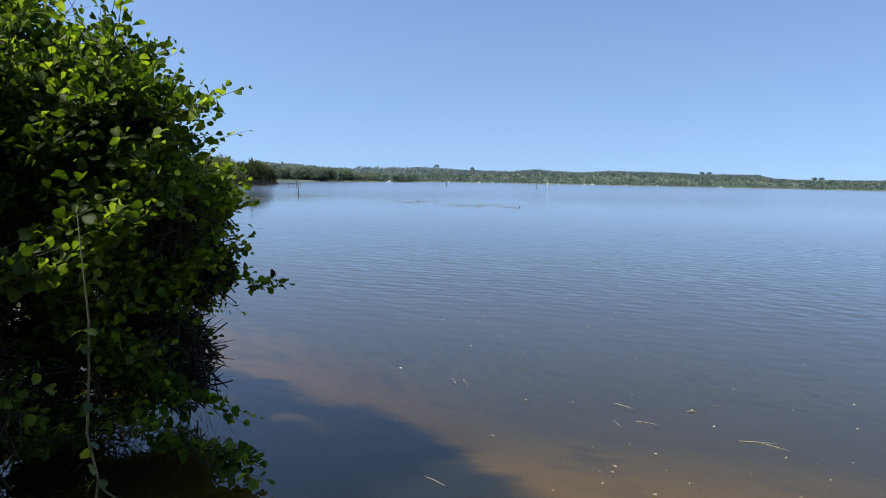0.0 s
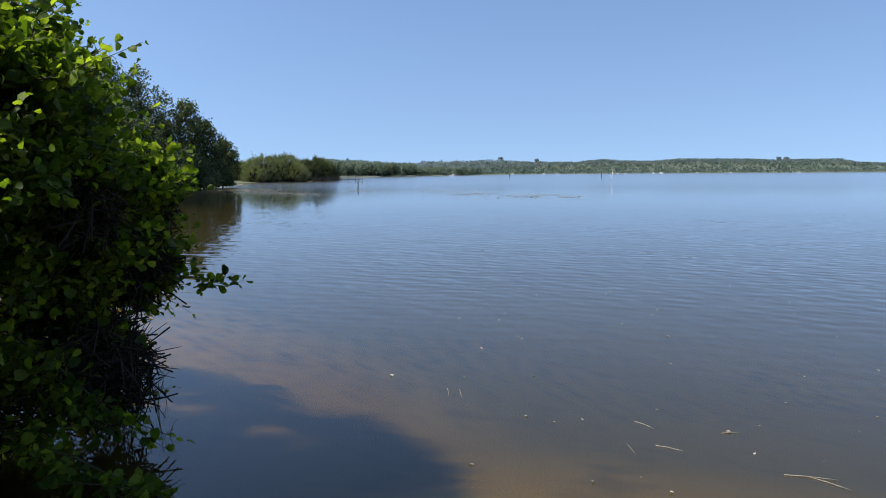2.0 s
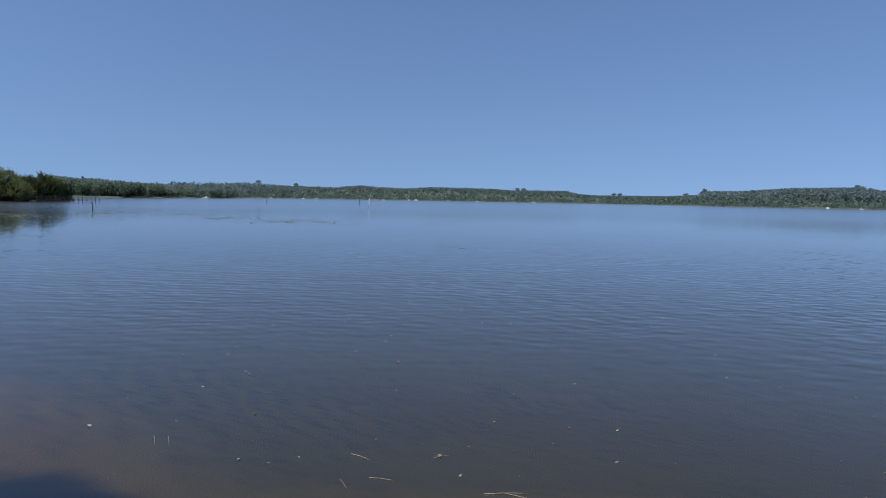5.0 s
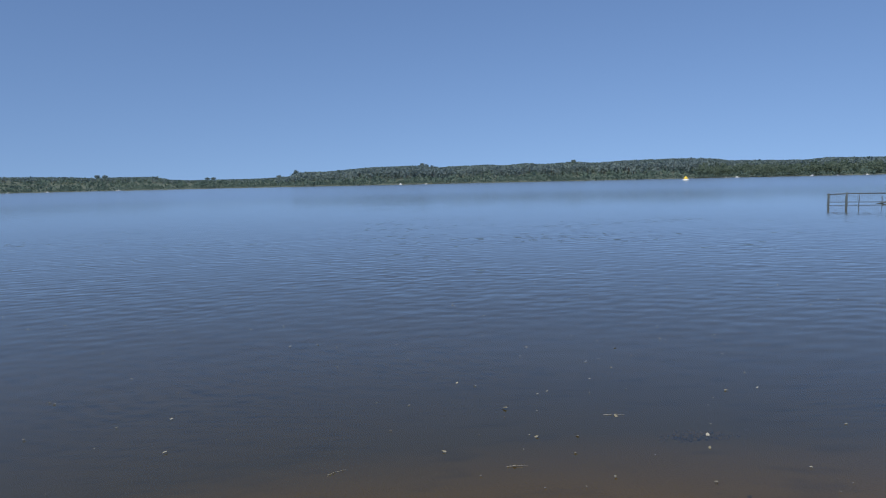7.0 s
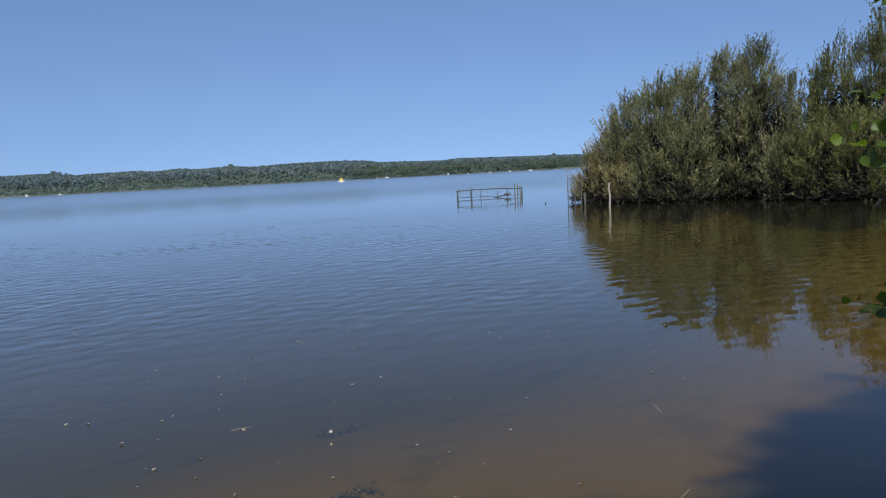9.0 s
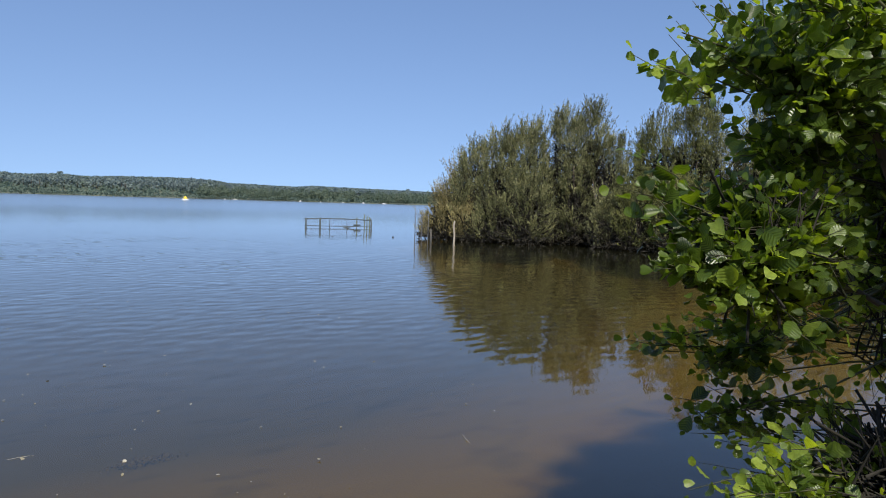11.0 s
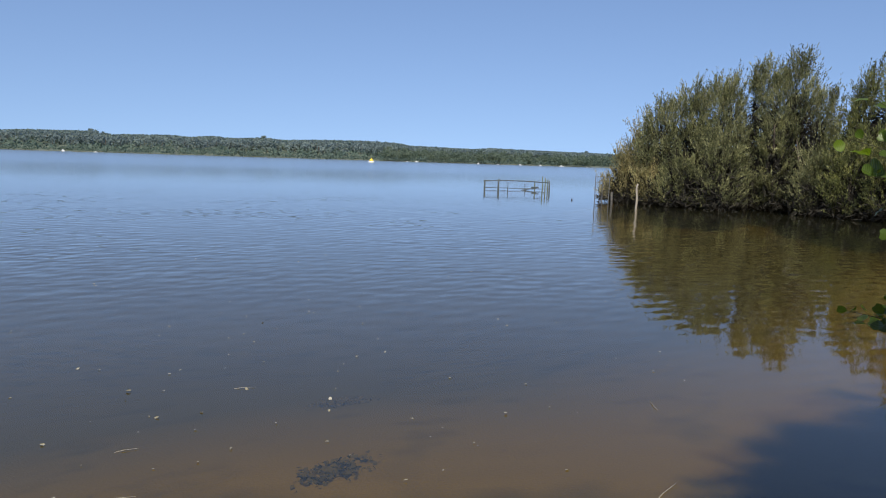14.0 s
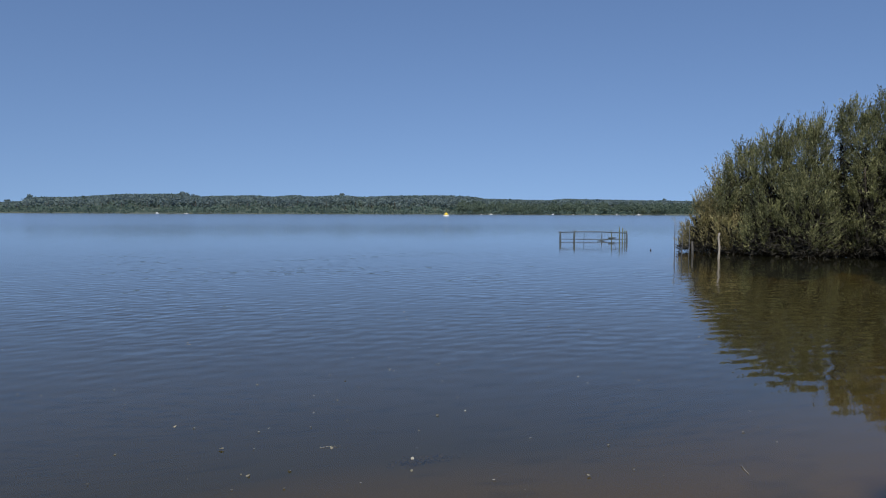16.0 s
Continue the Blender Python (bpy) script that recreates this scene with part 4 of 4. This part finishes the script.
def net_shape(a, b, z0, z1, mesh=0.1, wire=0.006):
    a, b = Vector(a), Vector(b)
    n, m = max(2, round((b - a).length / mesh)), max(2, round((z1 - z0) / mesh))
    sh = Shape()
    for i in range(n + 1):
        p = a.lerp(b, i / n)
        sh.tube([(p.x, p.y, z0), (p.x, p.y, z1)], [wire, wire], 3, False)
    for j in range(m + 1):
        z = z0 + (z1 - z0) * j / m
        sag = [a.lerp(b, k / 6) for k in range(7)]
        sh.tube([(p.x, p.y, z - 0.02 * math.sin(math.pi * k / 6)) for k, p in enumerate(sag)], [wire] * 7, 3, False)
    return sh


pa, pb = Vector((32.6, 23.5, 0)), Vector((35.0, 20.7, 0))
pen = thing("fish_pen", pa, "old wooden fish pen with wire netting standing in the lake", "pen")


def on_pen(s, z=0.0):
    p = (pb - pa) * s
    return (p.x, p.y, z)


def place(ob, at):
    ob.location = at
    return ob


for s, h, r, sd in ((0.0, 0.52, 0.05, 1), (0.21, 0.58, 0.055, 2), (0.99, 0.56, 0.045, 3)):
    place(part("post", post_shape(h, r, (0.02, -0.02), sd).mesh("post", M_PEN), pen), on_pen(s))
for s, h, sd in ((0.36, 0.44, 4), (0.62, 0.36, 5)):
    place(part("thin_post", post_shape(h, 0.02, (0.01, 0.01), sd).mesh("thin_post", M_PEN), pen), on_pen(s))
for s, h, sd in ((0.77, 0.60, 6), (0.885, 0.78, 7), (0.93, 0.72, 8), (0.965, 0.64, 9)):
    place(part("stake", post_shape(h, 0.028, (0.03, 0.02), sd).mesh("stake", M_STAKE), pen, "mossy green stake"), on_pen(s))
part("top_rail", Shape().tube([on_pen(-0.02, 0.46), on_pen(0.28, 0.50), on_pen(0.6, 0.50), on_pen(1.0, 0.45)], [0.03] * 4, 6).mesh("top_rail", M_PEN), pen)
part("bottom_rail", Shape().tube([on_pen(-0.02, 0.09), on_pen(0.5, 0.08), on_pen(1.0, 0.09)], [0.018] * 3, 6).mesh("bottom_rail", M_PEN), pen)
part("netting", net_shape(on_pen(0), on_pen(1), 0.06, 0.42, 0.09, 0.003).mesh("netting", M_NET), pen, "thin wire netting")
part("broken_board", Shape().tube([on_pen(0.55, -0.02), on_pen(0.68, 0.07), on_pen(0.8, 0.13)], [0.03, 0.035, 0.02], 4).mesh("broken_board", M_PEN), pen, "fallen broken board")
part("broken_board", Shape().tube([on_pen(0.72, 0.16), on_pen(0.83, 0.18)], [0.05, 0.03], 4).mesh("broken_board", M_PEN), pen, "fallen broken board")

fa, fb = Vector((26.18, 13.42, 0)), Vector((26.79, 13.12, 0))
fence = thing("wire_fence", fa, "rusty wire fence panel running into the willow", "fence")
for s in (0.0, 0.5, 1.0):
    p = (fb - fa) * s
    place(part("post", post_shape(1.12, 0.018, (0.02, 0), 20 + int(s * 4)).mesh("post", M_NET), fence), p)
e = fb - fa
part("top_rail", Shape().tube([(0, 0, 1.08), tuple(e + Vector((0, 0, 1.04)))], [0.012, 0.012], 5).mesh("top_rail", M_NET), fence)
part("netting", net_shape((0, 0, 0), e, 0.06, 1.04, 0.1, 0.004).mesh("netting", M_NET), fence, "thin wire netting")

ga, gb = Vector((*bearing(-36.4, 121), 0)), Vector((*bearing(-32.4, 127), 0))
fence = thing("fence", ga, "grey post and net fence standing in shallow water", "fence")
e = gb - ga
for k in range(15):
    s = k / 14
    place(part("post", post_shape(0.95 + 0.3 * math.sin(k * 2.1), 0.045, (0.03 * math.sin(k), 0), 30 + k).mesh("post", M_POST), fence), e * s)
for z in (0.45, 0.9):
    part("rail", Shape().tube([(0, 0, z), tuple(e * 0.5 + Vector((0, 0, z - 0.04))), tuple(e + Vector((0, 0, z)))], [0.04] * 3, 5).mesh("rail", M_POST), fence)
part("netting", net_shape((0, 0, 0), e, 0.05, 0.9, 0.28, 0.012).mesh("netting", M_NET), fence, "thin wire netting")


def stake(name, at, pts, r, material, label, category="stake"):
    root = tagged(new(name, Shape().tube(pts, [r * f for f in np.linspace(1.1, 0.75, len(pts))], 7).mesh(name, material)), label, category)
    root.location = at
    return root


stake("wooden_stake", (24.35, 10.85, 0), [(0.02, 0, -0.7), (0, 0, 0), (0.02, -0.01, 0.4), (-0.01, 0.02, 0.75), (0.03, 0, 0.9)], 0.042, M_PALE,
      "bleached crooked wooden stake in front of the willow")
stake("wooden_stake", (26.0, 12.6, 0), [(0, 0, -0.7), (0.02, 0, 0.1), (0, 0.01, 0.5)], 0.05, M_POST, "short dark stake under the willow branches")
stake("wooden_stake", (-39.2, 61.0, 0), [(-0.1, 0, -0.7), (0, 0, 0), (0.06, 0, 0.4), (-0.03, 0, 0.75)], 0.06, M_POST, "dark bent stake standing in open water")
stake("wooden_stake", (-62, 166, 0), [(0, 0, -0.7), (0, 0, 0.4), (0.05, 0, 1.5)], 0.09, M_POST, "thin dark stake far out in the lake")
stake("wooden_stake", (-37, 158, 0), [(0, 0, -0.7), (0, 0, 0.4), (0.05, 0, 1.2)], 0.09, M_POST, "thin dark stake far out in the lake")
pole = thing("marker_pole", (-25.1, 114.3, 0), "white painted marker pole leaning in open water", "pole")
part("shaft", Shape().tube([(-0.15, 0, -0.8), (-0.05, 0, 0.2), (0.1, 0, 1.0), (0.14, 0, 1.5)], [0.065, 0.065, 0.06, 0.055], 8).mesh("shaft", M_WHITE), pole)
part("dark_foot", Shape().tube([(-0.17, 0, -0.5), (-0.08, 0, 0.05), (-0.05, 0, 0.32)], [0.075, 0.075, 0.072], 8).mesh("dark_foot", M_DARK), pole, "dark lower end")


def ring(r, z, n=12, sx=1.0):
    return [(sx * r * math.cos(2 * math.pi * k / n), r * math.sin(2 * math.pi * k / n), z) for k in range(n)]


buoy = thing("marker_buoy", (168.2, 168.6, 0), "yellow conical marker buoy with a pale float", "buoy")
part("float_ring", Shape().rings([ring(0.7, -0.35), ring(1.05, -0.1), ring(1.1, 0.15), ring(0.9, 0.35)]).mesh("float_ring", M_WHITE), buoy, "pale float ring")
part("cone", Shape().rings([ring(0.85, 0.35), ring(0.6, 0.7), ring(0.28, 1.05), ring(0.1, 1.25)]).mesh("cone", M_YELLOW), buoy)

net_float = tagged(new("net_float", Shape().rings([ring(0.02, -0.09), ring(0.075, -0.06), ring(0.09, 0.0), ring(0.07, 0.1), ring(0.03, 0.2), ring(0.01, 0.22)]).mesh("net_float", M_DARK)),
                   "small dark net float bobbing beside the pen", "float")
net_float.matrix_basis = pose(27.4, 15.1, 0) @ Matrix.Scale(0.36, 4)
net_float = copy_thing(net_float, pose(-11.6, 43.5, 0))
net_float["label"] = "small dark float at the edge of the pondweed"


# moored boats, very far off
def boat_at(b, d, turn, size, first=[None]):
    x, y = bearing(b, d)
    if first[0] is None:
        root = thing("moored_boat", (x, y, 0), "small white boat moored off the far shore", "boat", "moored boats")
        rings = []
        for s, wdt, low in ((-2.2, 0.75, -0.2), (-1.2, 0.95, -0.3), (0.3, 0.95, -0.3), (1.5, 0.6, -0.2), (2.4, 0.06, 0.1)):
            rings.append([(s, -wdt, 0.62), (s, -wdt * 0.8, low), (s, wdt * 0.8, low), (s, wdt, 0.62)])
        part("hull", Shape().rings(rings).mesh("hull", M_WHITE, False), root)
        cab = [[(s, -w2, z) for s, z in ((-0.4, 0.6), (1.0, 0.6), (0.7, 1.35), (-0.3, 1.35))] for w2 in (-0.55, 0.55)]
        part("cabin", Shape().rings(cab).mesh("cabin", M_WHITE, False), root)
        first[0] = root
        root.matrix_basis = pose(x, y, 0, 0, 0, turn) @ Matrix.Scale(size, 4)
        return root
    ob = copy_thing(first[0], pose(x, y, 0, 0, 0, turn) @ Matrix.Scale(size, 4))
    return ob


for k, b in enumerate((-25.1, -20.2, -17.7, -16.6, -11.9, -11.3, -9.2, -8.6, -6.0, -3.6, 1.0, 22.4, 24.5, 47.8, 48.6, 53.6, 55.2, 57.0, 58.6, 60.3, 62.3)):
    edge = float(np.interp(b, [f[0] for f in FAR_SHORE[::-1]], [f[1] for f in FAR_SHORE[::-1]]))
    boat_at(b, edge * 0.95 - 4, (k * 73) % 180, (0.62 if b < 40 else 0.42) + 0.12 * (k % 4))


# ---- plants at the near edge ----
def blades(name, at, count, length, spread, material, label, seed, kind_word="grass"):
    rng = np.random.default_rng(seed)
    root = thing(name, at, label, kind_word)
    sh = Shape()
    for _ in range(count):
        a = rng.uniform(0, 2 * math.pi)
        foot = np.array([rng.normal() * spread * 0.3, rng.normal() * spread * 0.3, -0.08])
        ln = length * rng.uniform(0.6, 1.1)
        out = np.array([math.cos(a), math.sin(a), 0]) * ln * rng.uniform(0.15, 0.55)
        pts = [foot, foot + out * 0.3 + [0, 0, ln * 0.5], foot + out * 0.75 + [0, 0, ln * 0.82], foot + out * 1.2 + [0, 0, ln * 0.92]]
        sh.tube(pts, [0.003, 0.0028, 0.002, 0.001], 3, False)
    part("blades", sh.mesh("blades", material), root, "", "stuff")
    return root


blades("grass_tuft", (-4.15, 3.85, -0.1), 12, 0.5, 0.4, M_GRASS, "tall green sedge tuft at the foot of the alder", 81)
blades("grass_tuft", (-3.6, 3.45, -0.1), 7, 0.3, 0.25, M_GRASS, "thin sedge tuft standing in the shallows", 82)
blades("dry_grass", (-3.15, 1.45, 0.0), 9, 0.8, 0.5, M_DRYSTALK, "dry pale grass stalks in the shade of the alder", 83)

vine = thing("climbing_stem", (-2.84, 1.78, 0.0), "pale green climbing stem with small hanging leaves", "plant")
CLIMB = [(0.0, 0.0, -0.1), (0.0, 0.0, 0.1), (0.025, 0.03, 0.36), (-0.01, 0.01, 0.57), (0.0, 0.02, 0.82), (0.0, 0.03, 1.07), (-0.02, 0.02, 1.37), (-0.05, 0.03, 1.55)]
climber = part("stem", Shape().tube(CLIMB, [0.007, 0.0065, 0.006, 0.0055, 0.005, 0.004, 0.003, 0.0012], 6).mesh("stem", M_SHOOT), vine)
for foot in ([(0.02, 0.025, 0.34), (0.10, 0.08, 0.25), (0.18, 0.17, 0.07), (0.19, 0.18, -0.1)], [(0.0, 0.0, 0.12), (-0.06, 0.01, 0.1), (-0.1, 0.03, 0.04), (-0.11, 0.03, -0.1)],
             [(0.0, 0.0, 0.16), (0.05, -0.02, 0.08), (0.06, -0.02, -0.08)], [(0.0, 0.0, 0.1), (-0.03, -0.04, 0.05), (-0.06, -0.06, -0.08)]):
    part("stem", Shape().tube(foot, [0.005, 0.0045, 0.003, 0.002][:len(foot)], 5).mesh("stem", M_SHOOT), vine)
rng = np.random.default_rng(84)
small_leaf = template_mesh("leaf", np.array(ROUND[1][0]) * 0.055, ROUND[1][1], M_ALDER_LIT, ROUND[1][2])
for z, off in ((1.02, 0.0), (0.98, 0.0), (0.74, 0.0), (0.7, 0.01), (0.52, 0.0), (0.45, 0.0), (0.38, 0.02), (0.2, 0.0), (0.24, 0.09)):
    for turn in (rng.uniform(-60, 60), rng.uniform(120, 240)):
        ob = part("leaf", small_leaf, climber)
        ob.matrix_basis = pose(off, off, z + rng.uniform(-0.02, 0.02), rng.uniform(-30, 30), rng.uniform(-10, 50), turn)


# ---- pondweed and floating litter ----
def weed(at, half, count, turn, seed, label):
    rng = np.random.default_rng(seed)
    g = rng.normal(size=(count, 2)) * np.array(half) * 0.5
    keep = np.array([noise.noise(Vector((q[0] * 0.8, q[1] * 2.2, seed))) for q in g]) > -0.05
    g = g[keep]
    c, s = math.cos(radians(turn)), math.sin(radians(turn))
    pos = np.column_stack([g[:, 0] * c - g[:, 1] * s, g[:, 0] * s + g[:, 1] * c, np.full(len(g), 0.004)])
    pos[:, 2] += rng.random(len(g)) * 0.005
    al = np.column_stack([rng.normal(size=(len(g), 2)), rng.normal(size=len(g)) * 0.02])
    mats = frames_of(pos, al, np.tile([0.0, 0.0, 1.0], (len(g), 1)) + rng.normal(size=pos.shape) * 0.03, rng.uniform(0.10, 0.26, len(g)))
    ob = new("pondweed_patch", scatter_mesh("pondweed_patch", np.array(CLUMP_V) * np.array([1, 1, 0.05]), CLUMP_F, mats, M_WEED))
    ob.location = (*at, 0)
    tagged(ob, label, "pondweed", "", "stuff")


weed((-14.4, 44.0), (3.6, 6.5), 480, 15, 91, "brown floating pondweed patch on open water")
weed((-20.5, 47.0), (2.6, 4.0), 260, 20, 92, "thin brown streak of floating pondweed")
weed((-26.5, 54.0), (2.8, 4.5), 200, 24, 93, "thin brown streak of floating pondweed")
weed((-37.0, 45.0), (11.0, 3.0), 1100, -28, 94, "long pale streak of floating weed near the bank")
weed((-47.5, 54.0), (8.0, 3.5), 1600, -34, 95, "pale floating weed along the shaded bank")
weed((-33.0, 53.0), (3.0, 3.5), 320, 10, 96, "thin brown streak of floating pondweed")

rng = np.random.default_rng(97)
drift_leaf = [template_mesh("floating_leaf", np.array(ROUND[k][0]) * np.array([1, 0.6 + 0.2 * k, 0.6]), ROUND[k][1], M_DEADLEAF) for k in range(3)]
SPOTS = [(-1.66, 3.92), (-0.96, 6.43), (-1.63, 4.75), (-0.84, 3.64), (-0.24, 5.2), (-2.36, 6.73), (4.08, 5.48), (2.3, 5.15), (2.75, 4.22), (3.52, 3.6),
         (3.67, 3.76), (2.83, 4.78), (3.12, 2.62), (3.77, 2.1), (1.57, 3.75), (0.67, 5.06), (-2.9, 5.2), (-2.4, 6.8), (-1.4, 8.4), (3.4, 4.3), (-0.4, 5.0), (2.4, 3.9)]
for k in range(250):
    if k < len(SPOTS):
        x, y = SPOTS[k]
        s = rng.uniform(0.02, 0.04)
    else:
        a, d = rng.uniform(-32, 74), 3.0 + 8.5 * rng.random() ** 1.3
        x, y = d * math.sin(radians(a)) + 0.2, d * math.cos(radians(a)) + 0.4
        s = 0.011 + 0.022 * rng.random() ** 2
    ob = new("floating_leaf", drift_leaf[k % 3])
    ob.matrix_basis = pose(x, y, 0.004 + 0.1 * s, rng.uniform(-9, 9), rng.uniform(-9, 9), rng.uniform(0, 360)) @ Matrix.Scale(s, 4)
    tagged(ob, "small pale dead leaf floating on the water", "leaf", "floating leaves")

for x, y, ln, a, thick in ((2.02, 3.5, 0.40, -32, 0.0045), (0.02, 4.51, 0.26, 10, 0.004), (0.1, 4.47, 0.2, -25, 0.003), (-0.7, 4.6, 0.16, -8, 0.003),
                           (-0.9, 4.92, 0.16, -30, 0.003), (-1.74, 3.12, 0.17, -25, 0.003), (-2.3, 5.0, 0.18, -60, 0.003), (-0.9, 4.5, 0.14, -60, 0.002),
                           (3.9, 1.62, 0.24, 0, 0.003), (5.02, 2.15, 0.16, 40, 0.003), (1.5, 4.3, 0.12, 10, 0.002), (2.4, 3.9, 0.12, -20, 0.002),
                           (3.4, 4.3, 0.14, -30, 0.002), (-2.2, 5.0, 0.2, -60, 0.003), (-0.4, 5.0, 0.12, 30, 0.003)):
    c, s = math.cos(radians(a)) * ln / 2, math.sin(radians(a)) * ln / 2
    ob = new("floating_stalk", Shape().tube([(-c, -s, 0.0), (-c * 0.2, -s * 0.2 + 0.006, 0.001), (c * 0.5, s * 0.5, 0.002), (c, s, 0)], [thick * 0.5, thick * 0.55, thick * 0.45, thick * 0.25], 5).mesh("floating_stalk", M_STRAW))
    ob.location = (x, y, 0.004)
    tagged(ob, "pale straw stalk floating on the shallow water", "stalk", "floating stalks")


# ---- sunken weed on the sandy bed ----
for k, (x, y, r, count) in enumerate(((3.47, 3.5, 0.2, 260), (5.3, 5.4, 0.28, 260))):
    rng = np.random.default_rng(200 + k)
    g = rng.normal(size=(count, 2)) * np.array([r, r * 0.6]) * 0.6
    floor_z = ground_height(g + np.array([x, y]))
    pos = np.column_stack([g, floor_z + rng.uniform(0.0, 0.03, count)])
    mats = frames_of(pos, rng.normal(size=(count, 3)) * np.array([1, 1, 0.4]) + np.array([0, 0, 0.2]), rng.normal(size=(count, 3)) * 0.4 + np.array([0, 0, 1.0]), rng.uniform(0.018, 0.045, count))
    ob = new("waterweed_clump", scatter_mesh("waterweed_clump", CLUMP_V, CLUMP_F, mats, M_SUNK))
    ob.location = (x, y, 0)
    tagged(ob, "dark soft clump of waterweed on the sandy lake bed", "waterweed", "waterweed clumps")
